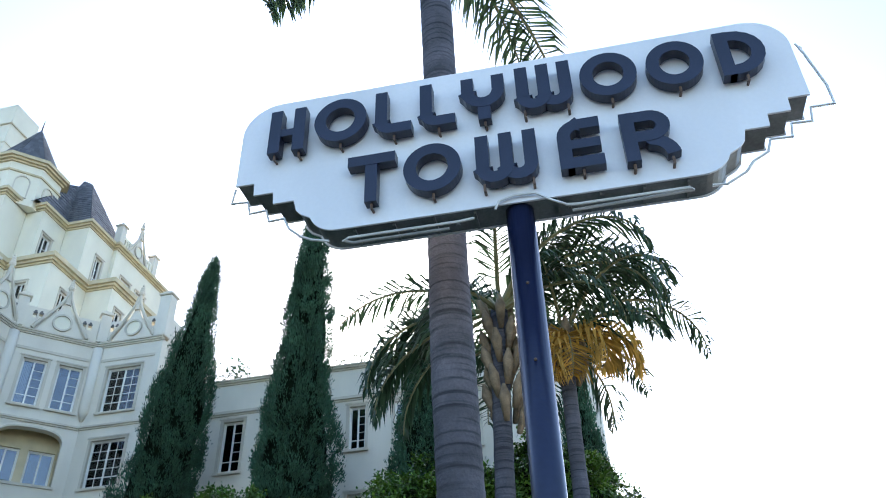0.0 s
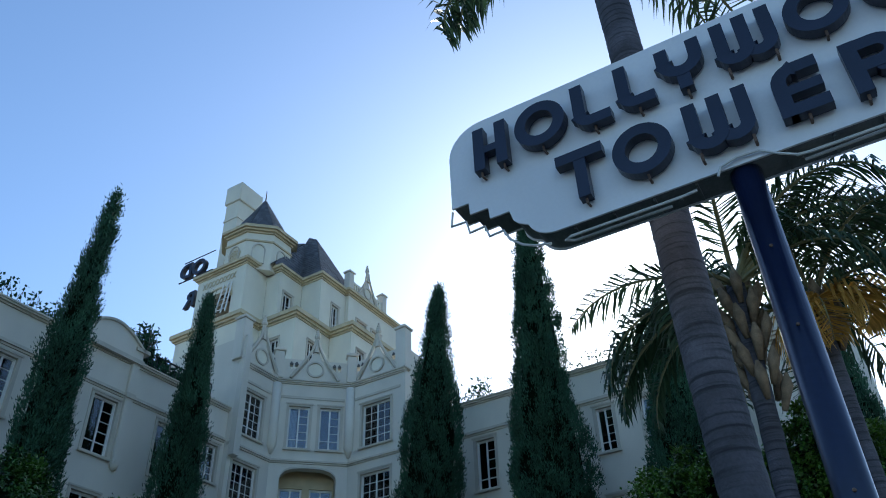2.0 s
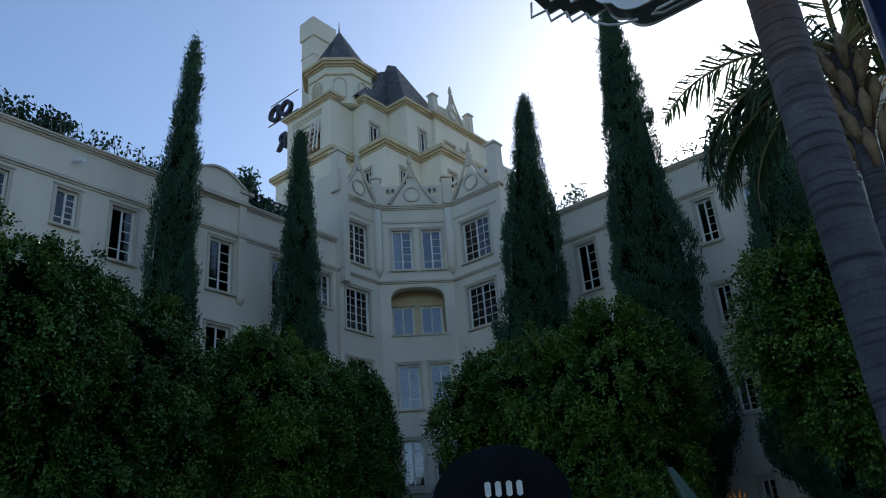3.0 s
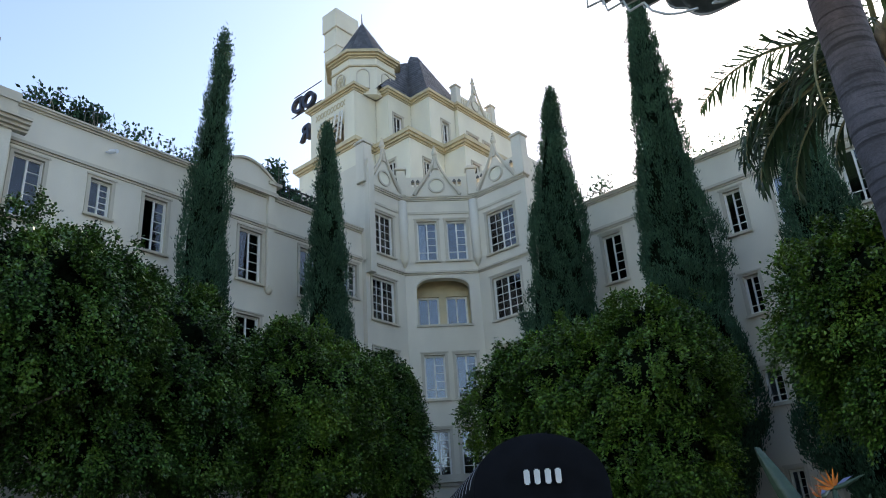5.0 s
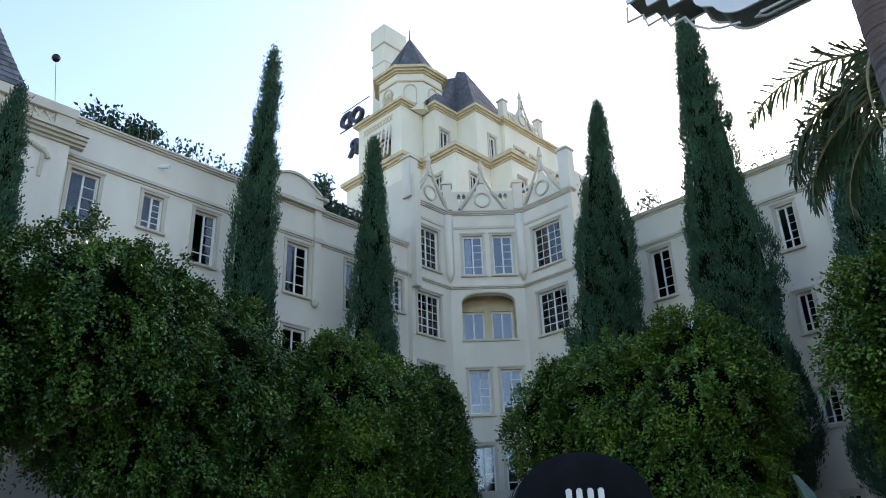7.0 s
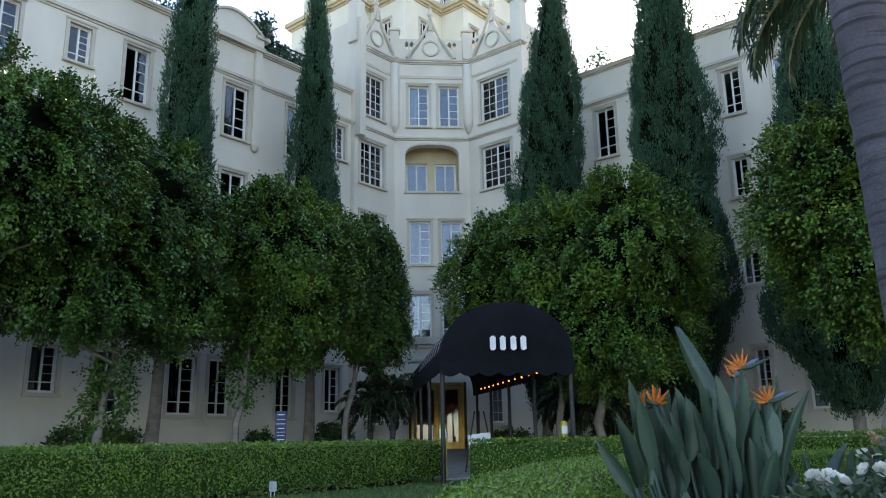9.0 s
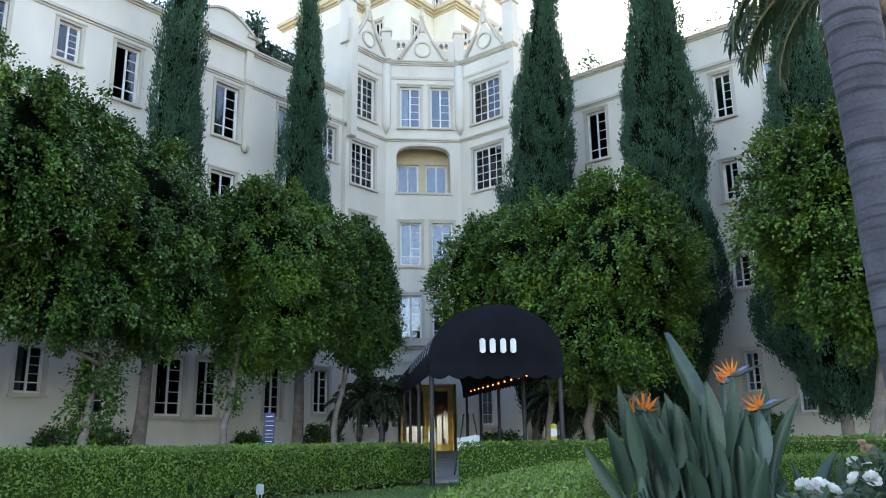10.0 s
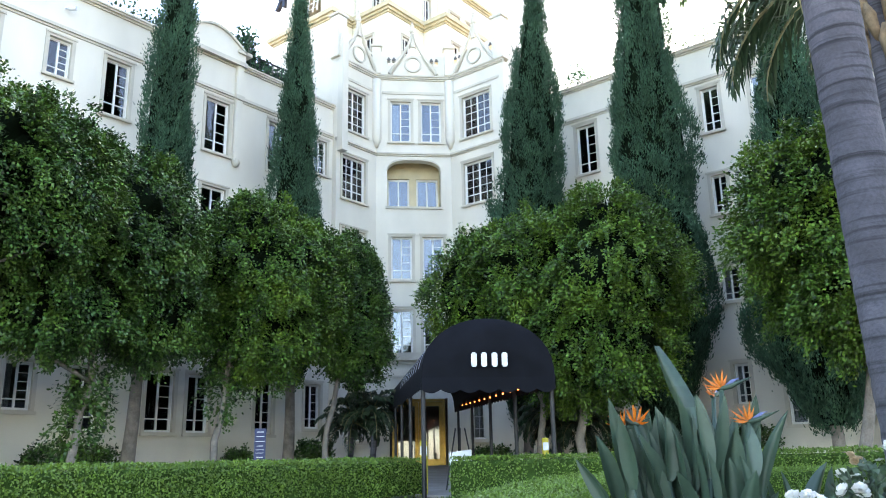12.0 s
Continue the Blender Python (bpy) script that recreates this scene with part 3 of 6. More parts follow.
def ogee(parent, m, uc, half, z0, rise):
    """A tracery gable: two ogee ribs, a disc and a finial over a low parapet."""
    bm = bmesh.new()
    for s in (-1, 1):
        pts = []
        for i in range(15):
            t = i / 14
            x = half * (1 - t) ** 1.7 if t < 1 else 0
            pts.append((uc + s * (x + 0.05), -0.08, z0 + 0.05 + (rise - 0.35) * t ** 0.85))
        tube(bm, pts, [0.085 - 0.04 * i / 14 for i in range(15)], 6)
    part("tracery_rib", bm, TRIM, parent, "", m)
    bm = bmesh.new()
    fill = [(uc + half * 0.92 * (1 - t) ** 1.7, z0 + (rise - 0.5) * t ** 0.85) for t in [i / 12 for i in range(13)]]
    prism(bm, [*fill, *[(2 * uc - x, z) for x, z in fill[:-1][::-1]]], -0.05, 0.12, "y")
    part("gable_field", bm, STUCCO, parent, "", m)
    bm = bmesh.new()
    circ = [(uc + 0.36 * math.cos(a), z0 + 0.5 + 0.36 * math.sin(a)) for a in [2 * math.pi * i / 24 for i in range(24)]]
    inn = [(uc + 0.29 * math.cos(a), z0 + 0.5 + 0.29 * math.sin(a)) for a in [2 * math.pi * i / 24 for i in range(24)]]
    ring_prism(bm, circ, inn, -0.12, -0.03)
    part("tracery_ring", bm, TRIM, parent, "", m)
    bm = bmesh.new()
    prism(bm, inn, -0.06, -0.052, "y")
    part("tracery_disc", bm, TOWER, parent, "", m)
    bm = bmesh.new()
    tube(bm, [(uc, 0, z0 + rise - 0.9), (uc, 0, z0 + rise - 0.15), (uc, 0, z0 + rise)], [0.15, 0.06, 0.05], 6)
    for z, r in ((rise, 0.1), (rise - 0.12, 0.13), (rise + 0.12, 0.08), (rise + 0.25, 0.05)):
        bmesh.ops.create_uvsphere(bm, u_segments=8, v_segments=6, radius=r, matrix=Matrix.Translation((uc, 0, z0 + z)))
    part("finial", bm, TRIM, parent, "", m)


def pier(parent, m, u, v, z0, z1, w=0.2):
    bm = bmesh.new()
    box(bm, u - w, u + w, v - w, v + w, z0, z1, 0.02)
    box(bm, u - w - 0.06, u + w + 0.06, v - w - 0.06, v + w + 0.06, z1 + 0.001, z1 + 0.1, 0.02)
    box(bm, u - w + 0.03, u + w - 0.03, v - w + 0.03, v + w - 0.03, z1 + 0.101, z1 + 0.2, 0.02)
    part("pier", bm, STUCCO, parent, "", m)


for m, u0, u1, uc in ((BAY_L, 19.5, 21.67, 20.6), (CHAMFER, 0, W, W / 2), (BAY_R, -18.61, -15.9, -17.25)):
    bm = bmesh.new()
    cornice(bm, u0, u1, 13.42, ((0.05, 0.06), (0.1, 0.07)))
    part("string_course", bm, TRIM, building, "", m)
    part("string_course", cornice(bmesh.new(), u0, u1, 16.75, ((0.05, 0.06), (0.1, 0.07), (0.14, 0.06))), TRIM, building, "", m)
    part("string_course", box(bmesh.new(), u0 + 0.22, u1 - 0.22, -0.035, -0.002, 16.12, 16.24, 0.01), TRIM, building, "", m)
    bm = bmesh.new()
    holes = [(uc + s * k - 0.07, uc + s * k + 0.07, 17.45, 17.66) for s in (-1, 1) for k in (0.78, 0.99)]
    wall_boxes(bm, u0, u1, 16.95, 17.9, [h for h in holes if u0 < h[0] and h[1] < u1], 0.22)
    part("parapet", bm, STUCCO, building, "", m)
    # thin dark discs on the wall finish each opening as a trefoil
    bm = bmesh.new()
    for h in holes:
        if u0 < h[0] and h[1] < u1:
            for dx, dz in ((-0.035, 0), (0.035, 0), (0, 0.06)):
                bmesh.ops.create_cone(bm, cap_ends=True, segments=10, radius1=0.045, radius2=0.045, depth=0.02, matrix=Matrix.Translation(((h[0] + h[1]) / 2 + dx, -0.006, 17.68 + dz)) @ pose(0, 0, 0, 90))
    part("trefoil", bm, INNER, building, "", m)
    ogee(building, m, uc, 0.92, 16.95, 2.2)
for x, y, z0, z1, w in ((-20.73, 21.67, 16.95, 18.15, 0.19), (-18.61, 23.79, 16.95, 18.15, 0.19)):
    pier(building, pose(x, y, 0, 0, 0, 45), 0, -0.02, z0, z1, w)
pier(building, BAY_L, 19.62, 0.1, 16.9, 18.7, 0.24)
pier(building, BAY_R, -16.05, 0.1, 16.9, 18.7, 0.24)
for x, y in ((-20.73, 21.67), (-18.61, 23.79)):
    bm = bmesh.new()
    tube(bm, [(x + 0.05, y - 0.05, 16.7), (x + 0.05, y - 0.05, 14.1), (x + 0.02, y - 0.02, 13.75)], [0.2, 0.2, 0.06], 8)
    part("corner_shaft", bm, STUCCO, building, "", None, True)
part("bay_flank", box(bmesh.new(), -25, -20.44, 19.503, 19.8, 13, 17.9), STUCCO, building)
part("bay_flank", box(bmesh.new(), -16.2, -15.903, 24.095, 28, 13, 17.9), STUCCO, building)
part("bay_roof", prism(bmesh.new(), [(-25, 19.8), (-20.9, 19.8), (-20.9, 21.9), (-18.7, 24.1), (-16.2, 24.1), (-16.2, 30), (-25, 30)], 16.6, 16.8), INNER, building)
# solid dark block added behind the bay windows in place of rooms
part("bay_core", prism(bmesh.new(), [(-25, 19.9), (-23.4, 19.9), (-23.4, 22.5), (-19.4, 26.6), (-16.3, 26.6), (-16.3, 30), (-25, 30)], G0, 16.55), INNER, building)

# ---- the stepped tower above ----


def inset(pts, d):
    v = [Vector(q) for q in pts]
    out = []
    for k, q in enumerate(v):
        e0, e1 = (q - v[k - 1]).normalized(), (v[(k + 1) % len(v)] - q).normalized()
        out.append(tuple(q - (Vector((e0.y, -e0.x)) + Vector((e1.y, -e1.x))) * d))
    return out


def tower_level(pts, z0, z1, wins, mat, corn):
    """Walls along a run of corners, with windows (edge, u0, u1, z0, z1, cols, rows), and a cornice that follows them."""
    for i, (a, b) in enumerate(zip(pts, pts[1:])):
        d = Vector((b[0] - a[0], b[1] - a[1]))
        m = pose(a[0], a[1], 0, 0, 0, math.degrees(math.atan2(d.y, d.x)))
        ws = [w for w in wins if w[0] == i]
        part("tower_wall", wall_boxes(bmesh.new(), 0.004, d.length - 0.003, z0, z1, [w[1:5] for w in ws], 0.25), mat, building, "", m)
        for w in ws:
            if w[5]:
                window(building, m, w[1], w[2], w[3], w[4], w[5], w[6], 2, w[7])
    bm = bmesh.new()
    outline = [Vector(p) for p in pts]
    for d, za, zb in corn:
        off = []
        for k, p in enumerate(outline):
            e0 = (outline[k] - outline[k - 1]).normalized() if k else (outline[1] - outline[0]).normalized()
            e1 = (outline[k + 1] - outline[k]).normalized() if k + 1 < len(outline) else e0
            n0, n1 = Vector((e0.y, -e0.x)), Vector((e1.y, -e1.x))
            off.append(p + (n0 * d if (n0 - n1).length < 0.01 else (n0 + n1) * d))
        for k in range(len(off) - 1):
            q = [off[k], off[k + 1], outline[k + 1], outline[k]]
            prism(bm, [(v.x, v.y) for v in q], za, zb)
    part("tower_cornice", bm, GOLD, building)


A = [(-30.0, 34), (-30.0, 23.7), (-25.58, 23.7), (-25.58, 25.05), (-23.18, 25.05), (-23.18, 27.68), (-21.78, 27.68), (-21.78, 34)]
tower_level(A, 16.8, 22.45, [(3, 0.8, 1.4, 20.1, 21.6, 1, 4, 0), (4, 1.0, 1.6, 20.1, 21.6, 1, 4, 0), (6, 0.5, 1.1, 20.0, 21.6, 1, 4, 1),
    (1, 2.0, 2.9, 18.9, 20.6, 1, 4, 0)], TOWER, ((0.06, 22.45, 22.55), (0.16, 22.552, 22.68), (0.26, 22.682, 22.9)))
part("tower_deck", prism(bmesh.new(), inset(A, 0.1), 22.3, 22.44), INNER, building)
B = [(-29.0, 34), (-29.0, 23.65), (-25.58, 23.65), (-25.58, 25.2), (-24.65, 25.2), (-24.65, 26.92), (-23.32, 26.92), (-23.32, 29.0), (-23.1, 29.0), (-23.1, 34)]
tower_level(B, 22.9, 25.8, [(1, 0.6, 2.6, 23.1, 24.6, 0, 0, 0), (4, 0.35, 1.0, 23.2, 24.7, 1, 3, 0), (6, 0.95, 1.5, 23.3, 24.7, 1, 3, 1),
    (8, 0.75, 1.6, 23.5, 24.6, 1, 2, 2), (8, 2.15, 3.0, 23.5, 24.6, 1, 2, 2)], TOWER, ((0.05, 25.8, 25.9), (0.14, 25.902, 26.0), (0.24, 26.002, 26.15)))
part("tower_deck", prism(bmesh.new(), inset(B, 0.1), 25.7, 25.79), INNER, building)
M1 = pose(-29.0, 23.65, 0)
bm = bmesh.new()                                                         # belvedere arch, its folded awning arms and the pierced parapet
arc = [(1.6 + 1.0 * math.cos(math.pi * i / 18), 24.1 + 0.75 * math.sin(math.pi * i / 18)) for i in range(19)]
for (xa, za), (xb, zb) in zip(arc, arc[1:]):
    prism(bm, [(xa, za), (xb, zb), (xb * 1.06 - 0.096, zb + 0.09), (xa * 1.06 - 0.096, za + 0.09)], -0.05, -0.003, "y")
part("belvedere_arch", bm, GOLD, building, "", M1)
bm = bmesh.new()
for (xa, za), (xb, zb) in zip(arc, arc[1:]):
    if za < 24.6 or zb < 24.6:
        prism(bm, [(xa, min(za, 24.6)), (xb, min(zb, 24.6)), (xb, 24.601), (xa, 24.601)], 0.01, 0.24, "y") if abs(xa - xb) > 1e-4 else None
part("arch_spandrel", bm, TOWER, building, "", M1)
bm = bmesh.new()
for i in range(9):
    a = 0.45 + i * 0.26
    for p, q in (((a, 25.2), (a + 0.2, 25.55)), ((a + 0.2, 25.2), (a, 25.55))):
        prism(bm, [(p[0] - 0.03, p[1]), (p[0] + 0.03, p[1]), (q[0] + 0.03, q[1]), (q[0] - 0.03, q[1])], -0.03, -0.003 - 0.002 * (p[0] > a), "y")
part("pierced_panel", bm, GOLD, building, "", M1)
bm = bmesh.new()
for u, tilt in ((1.75, 0.35), (2.15, 0.3), (2.45, 0.2)):
    tube(bm, [(u, -0.12, 23.2), (u + tilt, -0.12, 24.9)], 0.045, 6)
for k in range(5):
    tube(bm, [(1.85 + 0.06 * k, -0.12, 23.4 + 0.3 * k), (2.4 + 0.05 * k, -0.12, 23.4 + 0.3 * k)], 0.025, 5)
part("ladder", bm, FRAME, building, "white ladder leaning in the arch", M1)

# octagonal turret with a slate cone
CX, CY = -26.75, 25.5


def octagon(r, turn=22.5):
    return [(CX + r * math.cos(radians(turn + 45 * i)), CY + r * math.sin(radians(turn + 45 * i))) for i in range(8)]


part("turret_wall", prism(bmesh.new(), octagon(1.85), 25.8, 28.1), TOWER, building)
bm = bmesh.new()
for r, za, zb in ((1.92, 27.55, 27.65), (1.95, 28.1, 28.2), (2.08, 28.202, 28.32), (2.2, 28.322, 28.5)):
    prism(bm, octagon(r), za, zb)
part("turret_cornice", bm, GOLD, building)
bm = bmesh.new()
base, ap = octagon(1.8), Vector((CX, CY, 31.85))
for i in range(8):
    a, b = base[i], base[(i + 1) % 8]
    n = 15
    for j in range(n):
        s0, s1 = j / n, min(1, (j + 1.2) / n)
        p = [Vector((*a, 28.5)).lerp(ap, s0), Vector((*b, 28.5)).lerp(ap, s0), Vector((*b, 28.5)).lerp(ap, s1), Vector((*a, 28.5)).lerp(ap, s1)]
        out = Vector((p[0].x + p[1].x - 2 * CX, p[0].y + p[1].y - 2 * CY, 0)).normalized() * 0.03
        p[0] += out
        p[1] += out
        k = max(1, int((p[1] - p[0]).length / 0.22))
        for t in range(k):
            o = out * random.uniform(-0.3, 0.3)
            q = [p[0].lerp(p[1], (t + 0.04) / k) + o, p[0].lerp(p[1], (t + 0.96) / k) + o, p[3].lerp(p[2], (t + 0.96) / k), p[3].lerp(p[2], (t + 0.04) / k)]
            bm.faces.new([bm.verts.new(v) for v in q])
tagged(part("turret_cladding", bm, SLATE_ISLAND, building), kind="stuff")
part("turret_roof", prism(bmesh.new(), octagon(2.0), 28.4, 28.515), SLATE, building)
bm = bmesh.new()
r = bmesh.ops.create_cone(bm, cap_ends=False, segments=8, radius1=1.74, radius2=0.02, depth=3.2, matrix=Matrix.Translation((CX, CY, 30.1)) @ pose(0, 0, 0, 0, 0, 22.5))
part("turret_cone", bm, SLATE, building)
part("spire_rod", tube(bmesh.new(), [(CX, CY, 31.6), (CX, CY, 32.5)], [0.05, 0.02], 6), BLACKMETAL, building)
for i in range(8):                                                       # blind and latticed arches on the turret's faces
    ang = 45 * i
    m = pose(CX, CY, 0, 0, 0, ang + 90) @ pose(0, -1.71, 0)
    bm = bmesh.new()
    o = [(0.36 * math.cos(t), 27.0 + 0.42 * math.sin(t)) for t in [math.pi * k / 14 for k in range(15)]] + [(-0.36, 26.15), (0.36, 26.15)]
    n = [(0.3 * math.cos(t), 27.0 + 0.36 * math.sin(t)) for t in [math.pi * k / 14 for k in range(15)]] + [(-0.3, 26.2), (0.3, 26.2)]
    ring_prism(bm, o, n, -0.06, 0.02)
    part("arch_surround", bm, TRIM, building, "", m)
    if i == 6 or i == 5:
        bm = bmesh.new()
        for k in range(-3, 4):
            for s in (-1, 1):
                tube(bm, [(k * 0.12 - s * 0.1, -0.02, 26.3), (k * 0.12 + s * 0.1, -0.02, 27.2 - abs(k) * 0.06)], 0.018, 4)
        part("lattice", bm, GOLD, building, "", m)
part("chimney", box(box(box(bmesh.new(), -29.83, -28.78, 25.35, 27.0, 25.8, 32.7), -29.93, -28.68, 25.25, 27.1, 32.7, 34.05, 0.03), -29.88, -28.73, 25.3, 27.05, 31.4, 31.5), TOWER, building)

# main mansard and the gable parapet beside it
slate_roof(building, [(-27.6, 24.75, 26.15), (-24.75, 24.75, 26.15), (-24.75, 29.0, 26.15), (-27.6, 29.0, 26.15)], (-26.3, 26.8, 29.3), (-25.7, 28.0, 29.8))
slate_roof(building, [(-26.2, 26.75, 26.15), (-23.25, 26.75, 26.15), (-23.25, 29.9, 26.15), (-28.0, 29.9, 26.15)], (-25.6, 28.2, 30.3), (-25.4, 28.6, 30.35))
M2 = pose(-23.1, 29.0, 0, 0, 0, 90)
bm = bmesh.new()
wall_boxes(bm, 0.1, 3.25, 26.15, 26.9, [(0.4 + 0.2 * k, 0.5 + 0.2 * k, 26.35, 26.75) for k in range(3)] + [(2.35 + 0.2 * k, 2.45 + 0.2 * k, 26.35, 26.75) for k in range(3)], 0.2)
part("gable_parapet", bm, TOWER, building, "", M2)
ogee(building, M2, 1.6, 0.8, 26.2, 2.2)
pier(building, M2, 0.1, 0.1, 26.15, 27.3, 0.2)
pier(building, M2, 3.25, 0.1, 26.15, 27.4, 0.2)

# air conditioner in a tower window, and a small camera on the west wing
bm = box(bmesh.new(), -24.8, -24.2, 25.6, 26.15, 23.2, 23.55, 0.02)
for k in range(5):
    box(bm, -24.205, -24.18, 25.64 + 0.1 * k, 25.7 + 0.1 * k, 23.24, 23.51)
ac = part("air_conditioner", bm, WHITE, None)
tagged(ac, "white window air conditioner in a tower window", "air conditioner")
bm = tube(bmesh.new(), [(-20.94, 9.1, 14.25), (-20.75, 9.15, 14.22)], 0.025, 6)
tube(bm, [(-20.8, 9.15, 14.22), (-20.55, 9.25, 14.17)], 0.07, 8)
tagged(part("security_camera", bm, WHITE, None), "small white security camera under the parapet", "camera")


# ---- roof sign seen from behind, roof plants ----
def text_mesh(body, size, depth, mat, bold=0.0):
    cu = bpy.data.curves.new("text", "FONT")
    cu.body, cu.size, cu.extrude, cu.offset = body, size, depth, bold
    cu.align_x = "CENTER"
    ob = bpy.data.objects.new("text", cu)
    me = bpy.data.meshes.new_from_object(ob)
    bpy.data.objects.remove(ob)
    me.materials.append(mat)
    return me


roof_sign = thing("roof_sign", "dark rooftop letters seen from behind beside the tower", "sign", pose(-30.2, 24.6, 27.3, 90, 0, 180))
for ch, x, z in (("D", 1.1, 0.25), ("O", 0.1, 0.2), ("R", 0.35, -1.9)):
    part("letter", text_mesh(ch, 1.35, 0.12, NAVY, 0.03), None, roof_sign, "", pose(x, z, 0))
part("rail", tube(tube(bmesh.new(), [(-1.2, -0.1, -0.2), (1.4, -0.1, -0.2)], 0.04, 6), [(-1.2, 1.2, -0.2), (1.2, 1.2, -0.2)], 0.03, 6), BLACKMETAL, roof_sign)

bm = bmesh.new()                                                         # railing of the roof terrace
for i in range(18):
    u = 15.5 + i * 0.2
    tube(bm, [(-21.4, u, 14.85), (-21.4, u, 15.75)], 0.018, 5)
tube(bm, [(-21.4, 15.5, 15.75), (-21.4, 18.9, 15.75)], 0.03, 6)
tagged(part("terrace_railing", bm, BLACKMETAL, None), "black metal railing on the roof terrace", "railing")


# ---- foliage ----
def leaf_quads(c, d, side, length, width):
    """Diamond leaves at c along d, spread along side: arrays of verts and quads."""
    n = len(c)
    length, width = np.broadcast_to(length, n)[:, None], np.broadcast_to(width, n)[:, None]
    v = np.stack([c, c + d * length * 0.45 + side * width, c + d * length, c + d * length * 0.45 - side * width], 1).reshape(-1, 3)
    return v, np.arange(4 * n).reshape(-1, 4)


def leaf_spikes(c, d, side, length, width):
    """Narrow three-cornered scale sprays at c along d."""
    n = len(c)
    length, width = np.broadcast_to(length, n)[:, None], np.broadcast_to(width, n)[:, None]
    v = np.stack([c - side * width, c + side * width, c + d * length], 1).reshape(-1, 3)
    return v, np.arange(3 * n).reshape(-1, 3)


def unit(a):
    return a / np.maximum(np.linalg.norm(a, axis=1, keepdims=True), 1e-6)


def across(d, r):
    return unit(np.cross(d, unit(r.normal(size=d.shape))))


def lumps(n, c, r, seed):
    """Uneven crown surface: broad swellings and rounded clumps with creases between them."""
    p = Vector((n[0] * r[0] + c[0], n[1] * r[1] + c[1], n[2] * r[2] + c[2]))
    return 0.6 * noise.noise(p * 1.1 + Vector((seed, 0, 0))) + 0.75 * (0.42 - crease(p, seed))


def crease(p, seed):
    return noise.voronoi(Vector((p[0] * 1.45 + seed, p[1] * 1.45, p[2] * 1.15)))[0][0]


def blob_core(name, blobs, scale, mat, seed):
    """Lumpy inner mass of a crown, whose dark colour paints the shade between leaves."""
    bm = bmesh.new()
    for c, r in blobs:
        g = bmesh.ops.create_icosphere(bm, subdivisions=4, radius=1.0)
        for v in g["verts"]:
            k = scale * (0.93 + 0.42 * lumps(v.co, c, r, seed))
            v.co = Vector((c[0] + v.co.x * r[0] * k, c[1] + v.co.y * r[1] * k, c[2] + v.co.z * r[2] * k))
    return bm


def leafy(blobs, twigs, per, seed, droop=0.7, size=0.085, spread=0.13, reach=0.75):
    """Drooping twigs with leaves all over the outside of a set of ellipsoids."""
    r = np.random.default_rng(seed)
    vol = np.array([b[1][0] * b[1][1] + b[1][1] * b[1][2] + b[1][0] * b[1][2] for b in blobs])
    many = twigs * 3
    which = r.choice(len(blobs), many, p=vol / vol.sum())
    cs, rs = np.array([b[0] for b in blobs], float), np.array([b[1] for b in blobs], float)
    c0, rad = cs[which], rs[which]
    n = unit(r.normal(size=(many, 3)))
    inside = np.linalg.norm(((c0 + n * rad)[:, None] - cs[None]) / rs[None], axis=2)
    inside[np.arange(many), which] = 9.0
    keep = np.nonzero(inside.min(axis=1) > 0.82)[0][:int(twigs * 1.2)]              # none buried in a neighbouring mass
    keep = keep[[crease(c0[i] + n[i] * rad[i], seed) < 0.62 + 0.3 * r.random() for i in keep]]
    twigs, c0, rad, n = len(keep), c0[keep], rad[keep], n[keep]
    lump = np.array([lumps(q, w, e, seed) for q, w, e in zip(n, c0, rad)])
    p = c0 + n * rad * (0.93 + 0.42 * lump + 0.06 * r.normal(size=twigs))[:, None]
    p -= n * np.abs(r.normal(size=(twigs, 1))) * 0.12
    out = unit(n * 0.8 + np.array([0, 0, 0.15]))
    t = r.random((twigs, per, 1)) ** 0.8
    ln = reach * (0.6 + 0.8 * r.random((twigs, 1, 1))) * np.clip(1.0 + 0.75 * n[:, 2], 0.45, 1.0)[:, None, None]
    pts = p[:, None] + out[:, None] * t * ln * 0.55 + np.array([0, 0, -1.0]) * droop * ln * t ** 2 + r.normal(size=(twigs, per, 3)) * spread * 0.5
    pts = pts.reshape(-1, 3)
    d = unit(np.repeat(out, per, 0) * 0.6 + np.array([0, 0, -0.55 * droop]) + 0.5 * r.normal(size=pts.shape))
    m = len(pts)
    flat = unit(np.cross(d, np.repeat(out, per, 0) + np.array([0, 0, 0.7]) + 0.45 * r.normal(size=pts.shape)))
    return leaf_quads(pts, d, flat, size * (0.7 + 0.6 * r.random(m)), size * 0.34 * (0.8 + 0.4 * r.random(m)))


def branch_points(a, b, bend, k=6, seed=0):
    r = random.Random(seed)
    a, b = Vector(a), Vector(b)
    return [a.lerp(b, i / k) + Vector((r.uniform(-bend, bend), r.uniform(-bend, bend), 0)) * math.sin(math.pi * i / k) for i in range(k + 1)]


